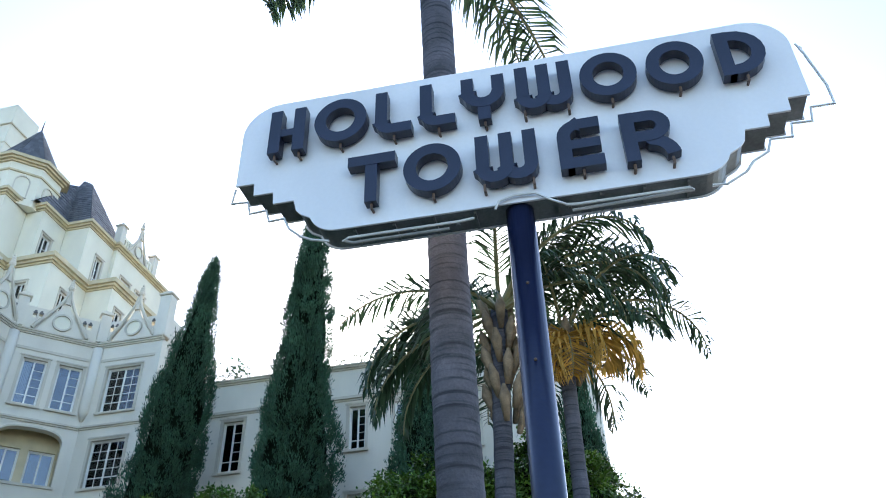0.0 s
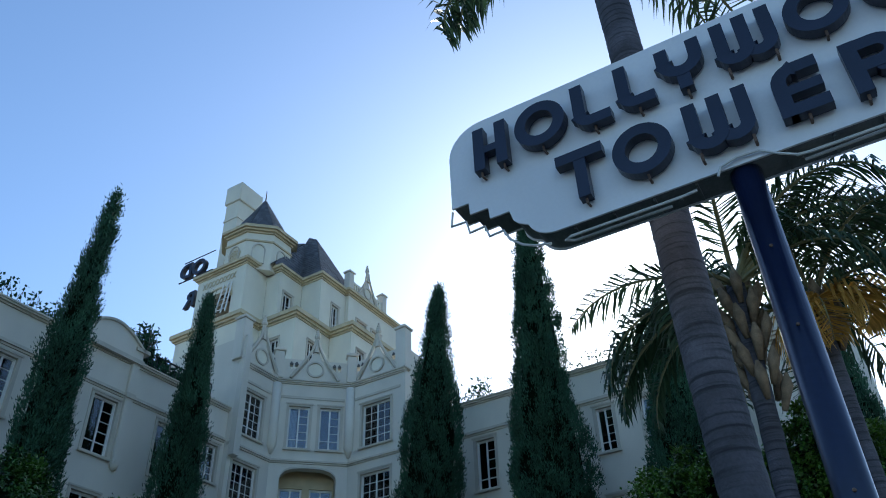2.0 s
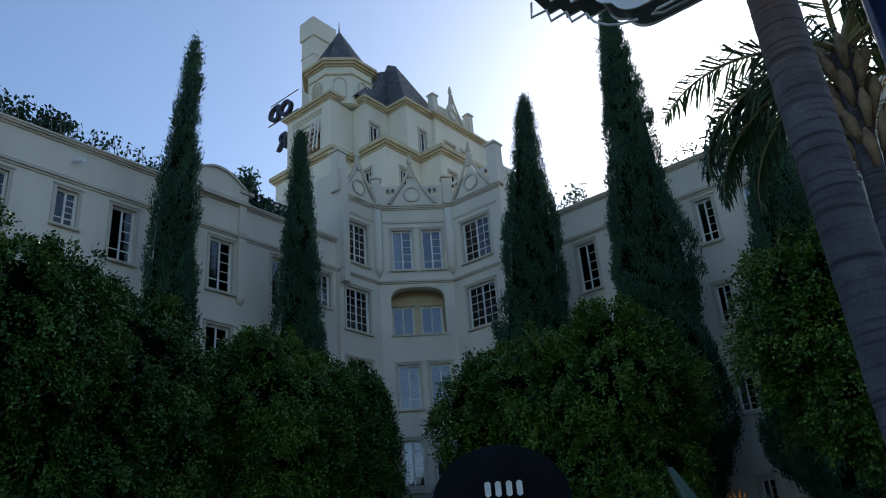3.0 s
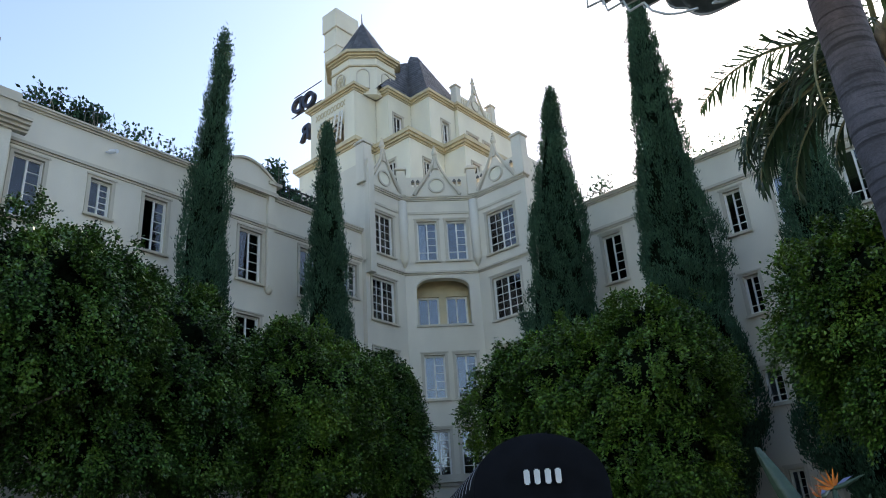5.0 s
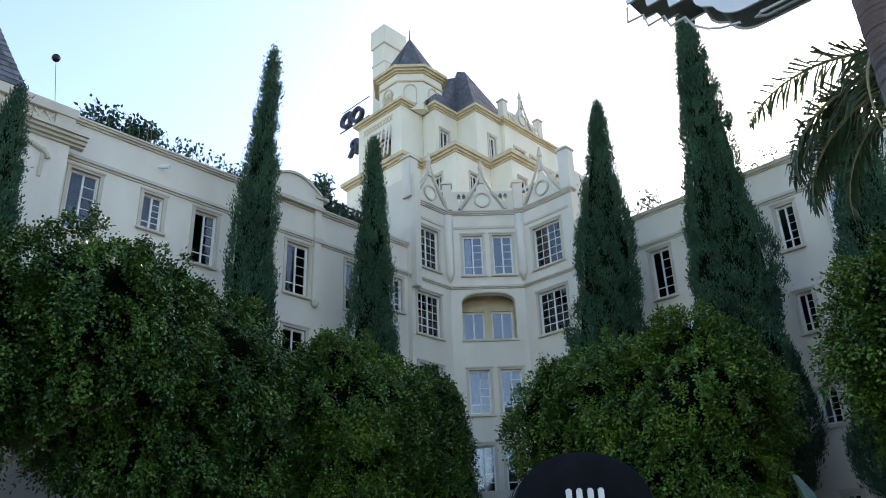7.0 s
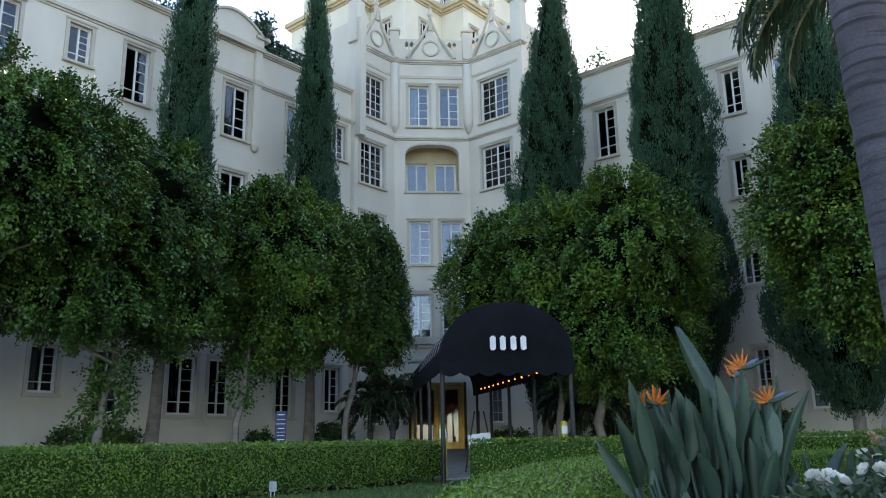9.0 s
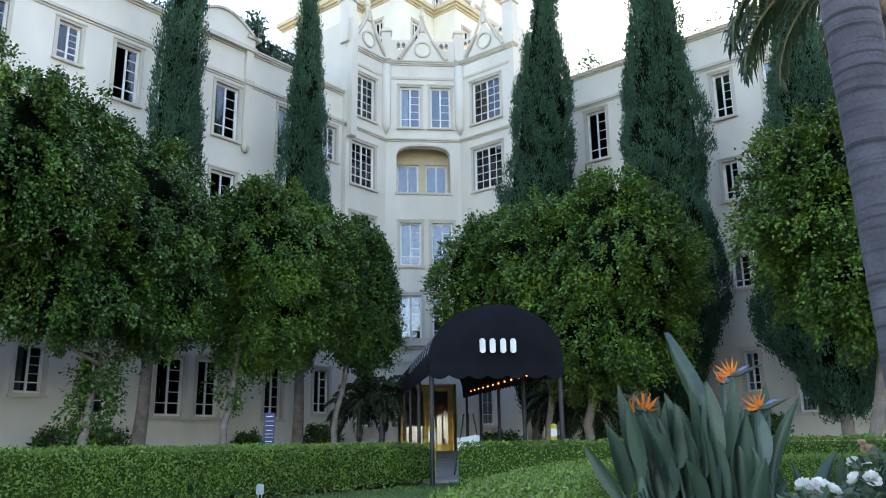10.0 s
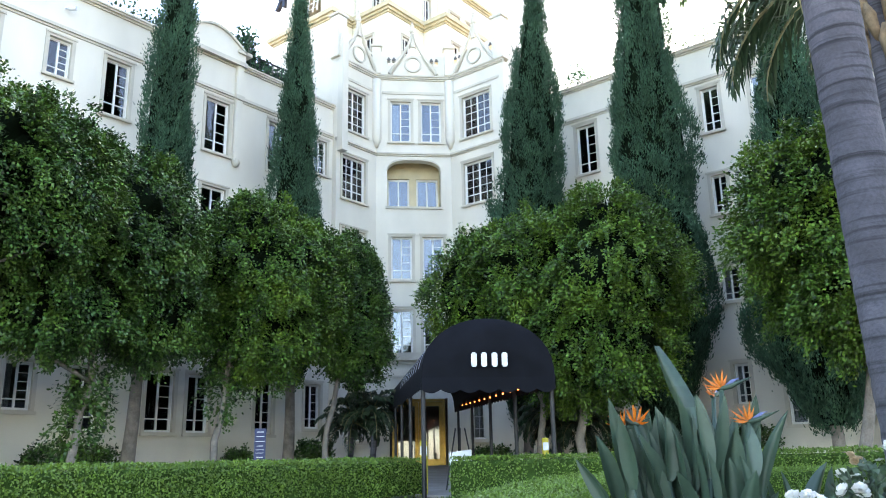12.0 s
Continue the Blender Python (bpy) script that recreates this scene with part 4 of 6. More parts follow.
def broad_tree(blobs, trunks, seed, twigs, per=80, leaf=None, label="", size=0.08):
    x, y = trunks[0][0][0], trunks[0][0][1]
    tree = thing("street_tree", label, "tree", pose(x, y, 0), group="court trees")
    inv = pose(-x, -y, 0)
    bm = bmesh.new()
    for i, (base, top, r0) in enumerate(trunks):
        pts = branch_points(base, top, 0.12, 7, seed + i)
        tube(bm, pts, [r0 * (1 - 0.45 * k / 7) for k in range(8)], 8)
        for j in range(4):
            c = blobs[j % len(blobs)]
            end = Vector(c[0]) + Vector((random.uniform(-0.6, 0.6) * c[1][0], random.uniform(-0.6, 0.6) * c[1][1], random.uniform(-0.5, 0.4) * c[1][2]))
            bp = branch_points(pts[4 + j % 4], end, 0.2, 5, seed * 7 + j)
            tube(bm, bp, [r0 * 0.5 * (1 - 0.75 * k / 5) for k in range(6)], 6)
    part("trunk", bm, WOODBARK, tree, "pale forked trunk", inv, True)
    part("inner_crown", blob_core("inner_crown", blobs, 0.8, CROWNSHADE, seed), CROWNSHADE, tree, "", inv)
    v, f = leafy(blobs, twigs, per, seed, size=size)
    part("crown", arrays("crown", v, f, leaf or FICUS), None, tree, "", inv)
    return tree


def cypress(x, y, z0, z1, rmax, seed, group="cypresses", taper=0.66, foot=0.0, lean=(0.0, 0.0)):
    tree = thing("cypress_tree", "tall dark green columnar Italian cypress by the wall", "tree", pose(x, y, z0, *lean), group=group)
    r = np.random.default_rng(seed)
    h = z1 - z0
    prof = lambda t: rmax * np.clip(np.minimum(1.0, (t + 0.03) * 5), 0, 1) * np.clip(1 - t, 0, 1) ** taper * 1.2
    n = int(2000 * (h / 16) * (rmax / 1.2) ** 0.7)
    t = 1 - np.sqrt(r.random(n)) * 0.99
    t = np.where(r.random(n) < 0.35, r.random(n), t)
    a = 2 * math.pi * r.random(n)
    lump = np.array([noise.noise(Vector((math.cos(q) * 1.6, math.sin(q) * 1.6, w * h * 0.45 + seed))) for q, w in zip(a, t)])
    plume = np.array([noise.voronoi(Vector((math.cos(q) * 2.2, math.sin(q) * 2.2, w * h * 0.8 + seed)))[0][0] for q, w in zip(a, t)])
    rad = prof(t) * (0.86 + 0.36 * lump + 0.42 * (0.42 - plume)) + 0.02
    c = np.stack([np.cos(a) * rad, np.sin(a) * rad, t * h], 1)
    per = 48
    up = np.stack([np.cos(a) * 0.42, np.sin(a) * 0.42, np.ones(n)], 1)
    pts = np.repeat(c, per, 0) + r.normal(size=(n * per, 3)) * np.array([0.07, 0.07, 0.14])
    d = unit(np.repeat(up, per, 0) + 0.3 * r.normal(size=pts.shape))
    m = len(pts)
    v, f = leaf_spikes(pts, d, across(d, r), 0.1 * (0.6 + 0.8 * r.random(m)), 0.012 + 0.012 * r.random(m))
    bm = bmesh.new()
    rings = 26
    prev = None
    for i in range(rings + 1):
        tt = i / rings
        ring = [bm.verts.new((math.cos(q) * k, math.sin(q) * k, tt * h * 0.985)) for q in [2 * math.pi * j / 14 for j in range(14)]
                for k in [float(prof(np.array(tt))) * 0.8 * (0.85 + 0.3 * noise.noise(Vector((math.cos(q) * 1.6, math.sin(q) * 1.6, tt * h * 0.45 + seed))))+ 0.01]]
        if prev:
            for j in range(14):
                bm.faces.new((prev[j], prev[(j + 1) % 14], ring[(j + 1) % 14], ring[j]))
        prev = ring
    # core in the painted shade colour, dark behind the sprays
    part("inner_crown", bm, CROWNSHADE, tree, "", None, True)
    part("crown", arrays("crown", v, f, CYP), None, tree)
    part("trunk", tube(bmesh.new(), [(0, 0, -foot - 0.3), (0.03, 0.02, -foot * 0.5), (0, 0, 1.2)], [0.2, 0.16, 0.12], 10), WOODBARK, tree, "bare grey trunk", None, True)
    return tree


cypress(-18.8, 4.39, 1.3, 13.6, 0.95, 1)
cypress(-19.0, 11.05, 4.0, 18.9, 0.8, 2, foot=2.8, taper=0.6, lean=(-2.4, 0))
cypress(-19.2, 16.25, 4.0, 17.35, 1.0, 3, foot=2.8)
cypress(-14.35, 22.0, 2.6, 18.7, 1.75, 4, taper=0.74, foot=1.4, lean=(0, 4.2))
cypress(-9.4, 21.5, 2.2, 20.5, 1.65, 5, taper=0.74, foot=1.0, lean=(0, 1.2))
cypress(-5.1, 21.3, 2.2, 14.4, 1.85, 6, taper=0.75, foot=1.4)
cypress(-0.7, 21.6, 1.3, 12.6, 1.1, 8)

broad_tree([((-16.0, 3.0, 6.2), (2.2, 2.5, 2.2)), ((-16.0, 6.0, 6.8), (2.3, 2.3, 2.2)), ((-16.2, 8.75, 6.75), (1.75, 1.7, 1.85)), ((-16.2, 7.4, 5.0), (1.5, 1.8, 1.2)), ((-16.4, 9.7, 5.0), (1.2, 1.2, 1.2)), ((-16.0, 0.6, 5.7), (2.0, 2.2, 1.9))],
           [((-16.5, 8.15, 1.0), (-16.2, 8.6, 5.0), 0.1), ((-16.3, 4.0, 1.0), (-16.0, 4.2, 5.0), 0.12)], 11, 2900, leaf=FICUS,
           label="large bushy green tree clipped round beside the wing")
broad_tree([((-16.4, 12.6, 6.65), (1.7, 1.75, 1.8)), ((-16.4, 12.9, 5.2), (1.55, 1.75, 1.5)), ((-16.4, 14.2, 6.3), (1.3, 1.15, 1.9))],
           [((-16.6, 11.75, 1.0), (-16.4, 12.0, 5.0), 0.1)], 12, 1300, leaf=FICUS2, label="round-headed green tree with a pale forked trunk")
broad_tree([((-16.5, 16.2, 6.4), (0.9, 0.95, 1.5)), ((-16.4, 16.2, 5.0), (0.9, 0.95, 1.2))], [((-16.9, 15.5, 1.0), (-16.5, 15.9, 4.6), 0.1)], 13, 600, leaf=FICUS,
           label="slim dark green tree close to the entrance")
broad_tree([((-10.7, 17.3, 6.0), (1.8, 1.9, 1.9)), ((-8.75, 17.5, 6.1), (1.75, 1.8, 1.85)), ((-12.45, 17.2, 5.9), (1.4, 1.4, 1.75)), ((-9.4, 17.4, 4.4), (1.9, 1.8, 1.6))],
           [((-10.0, 17.6, 1.0), (-9.8, 17.5, 4.6), 0.13), ((-11.2, 17.6, 1.0), (-11.0, 17.4, 4.4), 0.1)], 14, 1900, leaf=FICUS2, label="broad weeping green tree beside the canopy")
broad_tree([((-3.2, 16.1, 5.9), (1.9, 1.8, 1.9)), ((-1.4, 16.3, 6.1), (1.8, 1.9, 1.9)), ((-3.0, 16.2, 4.8), (1.6, 1.7, 1.4)), ((-1.5, 16.3, 4.8), (1.8, 1.9, 1.4))],
           [((-3.7, 16.6, 0.9), (-3.0, 16.3, 4.6), 0.12), ((-0.8, 16.4, 0.9), (-0.6, 16.2, 4.6), 0.12)], 15, 1900, leaf=FICUS2, label="broad yellowish green tree beside the north wing")


# ---- roof-edge plants ----
def tub_plants(name, label, m, spans, seed, height, size, bare=False, n=60, per=14):
    r = np.random.default_rng(seed)
    pl = thing(name, label, "plant", m)
    bm = bmesh.new()
    vs, fs, off = [], [], 0
    for k in range(n):
        u = spans[0] + (spans[1] - spans[0]) * (k + r.random()) / n
        hh = height * (0.5 + 0.6 * r.random())
        lean = r.normal(size=2) * 0.12
        tube(bm, [(u, 0.3, 0), (u + lean[0] * 0.5, 0.3 + lean[1], hh * 0.6), (u + lean[0], 0.3 + lean[1], hh)], [0.014, 0.01, 0.006], 4)
        c = np.stack([u + lean[0] + r.normal(size=per) * 0.11, 0.3 + r.normal(size=per) * 0.11, hh * (0.45 + 0.6 * r.random(per))], 1)
        d = unit(r.normal(size=(per, 3)) + np.array([0, 0, 0.4]))
        v, f = leaf_quads(c, d, across(d, r), size * (0.6 + 0.8 * r.random(per)), size * 0.3)
        vs.append(v)
        fs.append(f + off)
        off += len(v)
    part("stems", bm, WOODBARK, pl)
    part("leaves", arrays("leaves", np.concatenate(vs), np.concatenate(fs), CYP), None, pl)
    return pl


tub_plants("roof_planting", "row of thin roof-edge shrubs behind the west parapet", LEFT @ pose(0, 0, 14.75), (6.9, 12.6), 21, 0.95, 0.16, n=46, per=9)
tub_plants("roof_planting", "bushier roof-edge shrubs behind the west parapet", LEFT @ pose(0, 0.1, 14.75), (7.1, 9.2), 22, 1.15, 0.17, n=22, per=30)
tub_plants("roof_planting", "dense dark shrubs in a roof planter", LEFT @ pose(0, 0.3, 14.75), (15.5, 18.8), 23, 1.0, 0.16, n=30, per=60)
tub_plants("roof_planting", "tall leafy shrub in a roof planter", LEFT @ pose(0, 0.3, 14.75), (15.3, 16.2), 26, 1.9, 0.16, n=14, per=60)
tub_plants("roof_planting", "thin shrubs behind the north parapet", RIGHT @ pose(0, 0, 14.75), (-13.8, -12.5), 24, 1.0, 0.15, n=14, per=14)
tub_plants("roof_planting", "sparse twiggy shrubs behind the north parapet", RIGHT @ pose(0, 0, 14.75), (-9.6, -5.6), 25, 0.9, 0.13, n=26, per=8)


# ---- palms ----
def frond(length, leaflet, seed, droop=0.9, lean=0.5, pairs=46, width=0.028, hang=0.6):
    """One feather frond from the origin along +x: stalk and leaflets, as two meshes."""
    r = np.random.default_rng(seed)
    pts = []
    ang, p = lean, np.zeros(3)
    k = 16
    for i in range(k + 1):
        pts.append(p.copy())
        ang -= droop * 2 / k * (0.35 + 1.3 * i / k)
        p = p + np.array([math.cos(ang), 0, math.sin(ang)]) * length / k
    pts = np.array(pts)
    stalk = tube(bmesh.new(), pts, [0.035 * (1 - 0.85 * i / k) * length / 2.5 + 0.004 for i in range(k + 1)], 5)
    tt = np.sort(np.concatenate([np.linspace(0.16, 0.995, pairs)] * 2))
    side = np.tile([-1.0, 1.0], pairs)
    idx = tt * k
    i0 = np.minimum(idx.astype(int), k - 1)
    base = pts[i0] + (pts[i0 + 1] - pts[i0]) * (idx - i0)[:, None]
    tang = unit(pts[i0 + 1] - pts[i0])
    ln = leaflet * np.clip(np.sin(np.pi * np.clip(tt * 0.86 + 0.13, 0, 1)) ** 0.6, 0.25, 1) * (0.85 + 0.3 * r.random(len(tt)))
    d1 = unit(tang * 0.55 + np.stack([0 * side, side, 0 * side], 1) * 0.9 + r.normal(size=(len(tt), 3)) * 0.16)
    d1 += np.array([0, 0, 1]) * (0.25 * r.random(len(tt)) - 0.05)[:, None]
    d1 = unit(d1)
    mid = base + d1 * (ln * 0.5)[:, None]
    end = mid + unit(d1 * 0.7 + tang * 0.25 + np.array([0, 0, -hang * 1.6])) * (ln * 0.55)[:, None]
    s = unit(np.cross(d1, np.array([0, 0, 1.0]) + 0.3 * r.normal(size=d1.shape))) * width
    v = np.stack([base - s * 0.5, base + s * 0.5, mid + s, mid - s, end], 1).reshape(-1, 3)
    o = np.arange(len(tt)) * 5
    f3 = np.concatenate([np.stack([o, o + 1, o + 2], 1), np.stack([o, o + 2, o + 3], 1), np.stack([o + 3, o + 2, o + 4], 1)])
    return stalk, v, f3


def palm(name, label, base, top, r0, r1, fronds, flen, leaflet, seed, boots=0.0, extra=(), ringed=True):
    """A feather palm. fronds: number round the crown; extra: (azimuth, lean, droop, length, dead)."""
    rnd = random.Random(seed)
    pl = thing(name, label, "palm tree", pose(*base), group="palms")
    top = Vector(top) - Vector(base)
    n = 260 if ringed else 40
    pts, radii = [], []
    for i in range(n + 1):
        t = i / n
        pts.append(top * t + Vector((math.sin(t * 5 + seed), math.cos(t * 4 + seed), 0)) * 0.03 * math.sin(math.pi * t))
        rr = r0 + (r1 - r0) * t
        radii.append(rr * (1 + (0.012 if ringed else 0.03) * rnd.uniform(-1, 1) - (0.02 if ringed and i % 4 == 0 else 0) + 0.015 * math.sin(i * 0.11 + seed)))
    part("trunk", tube(bmesh.new(), pts, radii, 18), BARK, pl, "grey ringed palm trunk", None, True)
    if boots:
        for k in range(26):
            a, z = k * 2.4, -boots * (1 - k / 26)
            c = top + Vector((math.cos(a) * r1 * 1.15, math.sin(a) * r1 * 1.15, z))
            e = c + Vector((math.cos(a) * 0.2, math.sin(a) * 0.2, 0.45))
            bm = tube(bmesh.new(), [c + Vector((0, 0, -0.2)), c.lerp(e, 0.5) + Vector((math.cos(a), math.sin(a), 0)) * 0.05, e], [0.05, 0.11, 0.03], 6)
            part("leaf_base", bm, BOOT, pl, "", None, True)
    for k in range(fronds):
        a = 137.5 * k + rnd.uniform(-12, 12)
        lean = 1.25 - 1.35 * k / max(1, fronds - 1) + rnd.uniform(-0.1, 0.1)
        extra = (*extra, (a, lean, 0.75 + 0.25 * rnd.random(), flen * rnd.uniform(0.85, 1.1), False))
    for i, (a, lean, droop, ln, dead) in enumerate(extra):
        st, v, f = frond(ln, leaflet * (1.05 if dead else (ln / flen) ** 0.5), seed * 50 + i, droop, lean, hang=1.2 if dead else 0.6)
        m = pose(top.x, top.y, top.z, 0, 0, a)
        fr = part("frond", arrays("frond", v, f, DEAD if dead else PALM), None, pl, "withered orange frond" if dead else "", m)
        part("stalk", st, STALK, fr)
    return pl


palm("palm_tree", "tall palm with a thick grey ringed trunk behind the sign", (-1.14, 6.86, 0.6), (-1.36, 6.9, 12.75), 0.225, 0.205, 1, 3.6, 0.85, 3, boots=0.75,
     extra=((177, 0.55, 1.3, 3.7, False), (169, 0.75, 1.35, 3.5, False), (184, 0.35, 1.25, 3.1, False), (66, 0.5, 0.85, 4.3, False), (74, 0.65, 0.9, 3.9, False), (5, 1.0, 0.75, 3.8, False)))
palm("palm_tree", "feather palm with shaggy leaf bases behind the pole", (-2.1, 13.7, 0.8), (-1.7, 13.85, 10.0), 0.2, 0.17, 9, 3.6, 0.95, 5, boots=2.4,
     extra=((178, 0.2, 0.8, 3.5, False), (172, 0.0, 0.75, 3.6, False), (186, -0.15, 0.7, 3.6, False), (165, 0.4, 1.0, 3.3, False), (195, 0.1, 0.85, 3.5, False), (180, -0.4, 0.6, 3.3, False), (5, 1.0, 1.35, 4.6, False), (-20, 1.1, 1.3, 4.4, False), (25, 0.95, 1.3, 4.5, False), (-5, 0.75, 1.25, 4.2, False), (12, 1.2, 1.35, 4.4, False)), ringed=False)
palm("palm_tree", "slender feather palm with a brown trunk and a withered frond", (-0.65, 14.2, 0.8), (-0.5, 14.3, 9.4), 0.16, 0.14, 7, 3.2, 0.85, 6, boots=0.8,
     extra=((0, 0.4, 1.25, 2.0, True), (-30, 0.15, 1.35, 1.6, True), (-80, 0.0, 1.4, 1.7, True), (-120, -0.2, 1.2, 1.5, True), (20, 0.95, 1.3, 4.0, False), (-40, 1.0, 1.3, 3.6, False)), ringed=False)
for i, (x, y, h) in enumerate(((-16.6, 17.2, 1.7), (-17.4, 17.0, 1.4), (-11.9, 19.9, 1.5), (-11.0, 19.6, 1.2), (-12.6, 20.6, 1.3))):
    palm("dwarf_palm", "small dwarf date palm by the entrance wall", (x, y, 1.3), (x + 0.2 * math.sin(i * 2), y, 1.3 + h), 0.09, 0.08, 20, 1.35, 0.34, 30 + i, ringed=False)


# ---- the pole sign ----
S = pose(0, 0, 0, 0, 0, 1.3) @ pose(0.105, 5.6, 0.045)
sign = thing("pole_sign", "white enamelled sign with dark navy raised letters on a navy pole", "sign", S)
UC = -0.38


def rounded(cx, cz, r, a0, a1, k=8):
    return [(cx + r * math.cos(radians(a0 + (a1 - a0) * i / k)), cz + r * math.sin(radians(a0 + (a1 - a0) * i / k))) for i in range(k + 1)]


half = [(0.0, 6.12), (1.56, 6.12), *rounded(1.62, 6.40, 0.28, -90, -20, 6), (1.98, 6.36), (2.03, 6.42), (2.06, 6.54), (2.27, 6.54), (2.28, 6.68), (2.48, 6.68), (2.49, 6.83), (2.68, 6.83), *rounded(2.3, 7.49, 0.385, 0, 90, 9), (0.0, 7.875)]
outline = [(UC + x, z) for x, z in half] + [(UC - x, z) for x, z in half[::-1][1:-1]]
part("face_panel", prism(bmesh.new(), outline, 0.0, 0.02, "y"), SIGNWHITE, sign, "weathered white enamel face")
inner = [(UC + (x - UC) * 0.992, 7.0 + (z - 7.0) * 0.985) for x, z in outline]
part("case", prism(bmesh.new(), inner, 0.021, 0.31, "y"), SIGNEDGE, sign, "dark grey metal sign case")
part("face_panel", prism(bmesh.new(), outline, 0.311, 0.33, "y"), SIGNWHITE, sign)
for i in range(9):
    part("case_rib", box(bmesh.new(), -1.85 + i * 0.37, -1.83 + i * 0.37, 0.05, 0.28, 6.105, 6.14), SIGNEDGE, sign)
for u in (-1.3, -0.9, 0.1, 0.75):
    bm = bmesh.new()
    bmesh.ops.create_cone(bm, cap_ends=True, segments=8, radius1=0.02, radius2=0.02, depth=0.06, matrix=Matrix.Translation((u, 0.16, 6.11)))
    part("drain_stub", bm, SIGNEDGE, sign)


def stroke(bm, pts, w, y0, y1):
    """A flat letter stroke of width w along (x, z) points."""
    pts = [Vector(p) for p in pts]
    lft, rgt = [], []
    for i, p in enumerate(pts):
        e0 = (p - pts[i - 1]).normalized() if i else (pts[1] - p).normalized()
        e1 = (pts[i + 1] - p).normalized() if i + 1 < len(pts) else e0
        n0, n1 = Vector((-e0.y, e0.x)), Vector((-e1.y, e1.x))
        n = (n0 + n1).normalized()
        k = min(1.5, 1 / max(0.3, n.dot(n0)))
        lft.append(p + n * w / 2 * k)
        rgt.append(p - n * w / 2 * k)
    for i in range(len(pts) - 1):
        prism(bm, [tuple(lft[i]), tuple(lft[i + 1]), tuple(rgt[i + 1]), tuple(rgt[i])], y0, y1, "y")


def letter_mesh(ch, w, h, s=0.12, d=(-0.135, -0.03)):
    bm = bmesh.new()
    y0, y1 = d
    c = s / 2
    if ch == "H":
        for x in (c, w - c):
            stroke(bm, [(x, 0), (x, h)], s, y0, y1)
        stroke(bm, [(s * 0.5, h * 0.45), (w - s * 0.5, h * 0.45)], s * 0.75, y0 + 0.004, y1)
    elif ch == "O":
        ang = [2 * math.pi * i / 40 for i in range(40)]
        ring_prism(bm, [(w / 2 + w / 2 * math.cos(a), h / 2 + h / 2 * math.sin(a)) for a in ang], [(w / 2 + (w / 2 - s) * math.cos(a), h / 2 + (h / 2 - s) * math.sin(a)) for a in ang], y0, y1)
    elif ch == "L":
        stroke(bm, [(c, h), (c, 0.16), *rounded(0.16, 0.16, 0.16 - c, 180, 270, 5), (w, c)], s, y0, y1)
    elif ch == "Y":
        stroke(bm, [(c, h), (c, h * 0.66), *rounded(w / 2, h * 0.66, w / 2 - c, 180, 360, 10), (w - c, h)], s, y0, y1)
        stroke(bm, [(w / 2, 0), (w / 2, h * 0.45)], s, y0 + 0.004, y1)
    elif ch == "W":
        q = (w / 2 - c) / 2
        for k in (0, 1):
            x0 = c + k * 2 * q
            stroke(bm, [(x0, h), (x0, q + c), *rounded(x0 + q, q + c, q, 180, 360, 10), (x0 + 2 * q, h)], s, y0 + 0.004 * k, y1)
    elif ch == "D":
        stroke(bm, [(c, 0), (c, h)], s, y0, y1)
        r = h / 2 - c
        stroke(bm, [(c, h - c), (w - r - c, h - c), *[(w - r - c + r * math.cos(radians(90 - 18 * i)), h / 2 + r * math.sin(radians(90 - 18 * i))) for i in range(1, 10)], (w - r - c, c), (c, c)], s, y0 + 0.004, y1)
    elif ch == "T":
        stroke(bm, [(0, h - c), (w, h - c)], s, y0, y1)
        stroke(bm, [(w / 2, 0), (w / 2, h - s * 0.5)], s * 0.95, y0 + 0.004, y1)
    elif ch == "E":
        stroke(bm, [(w, h - c), (0.2, h - c), *rounded(0.2, h - 0.2, 0.2 - c, 90, 180, 5), (c, c * 0.0)], s, y0, y1)
        stroke(bm, [(c, h * 0.48), (w * 0.97, h * 0.48)], s * 0.85, y0 + 0.004, y1)
        stroke(bm, [(c, c), (w, c)], s, y0 + 0.004, y1)
    elif ch == "R":
        stroke(bm, [(c, 0), (c, h)], s, y0, y1)
        r = (h * 0.5 - s * 0.4) / 2
        zc = h - c - r
        stroke(bm, [(c, h - c), (w * 0.55, h - c), *[(w * 0.55 + r * math.cos(radians(90 - 18 * i)), zc + r * math.sin(radians(90 - 18 * i))) for i in range(1, 10)], (w * 0.55, zc - r), (c, zc - r)], s, y0 + 0.004, y1)
        stroke(bm, [(w * 0.5, zc - r), *rounded(w * 0.45, 0.02, w * 0.45, 75, 5, 7)], s, y0 + 0.008, y1)
    return bm


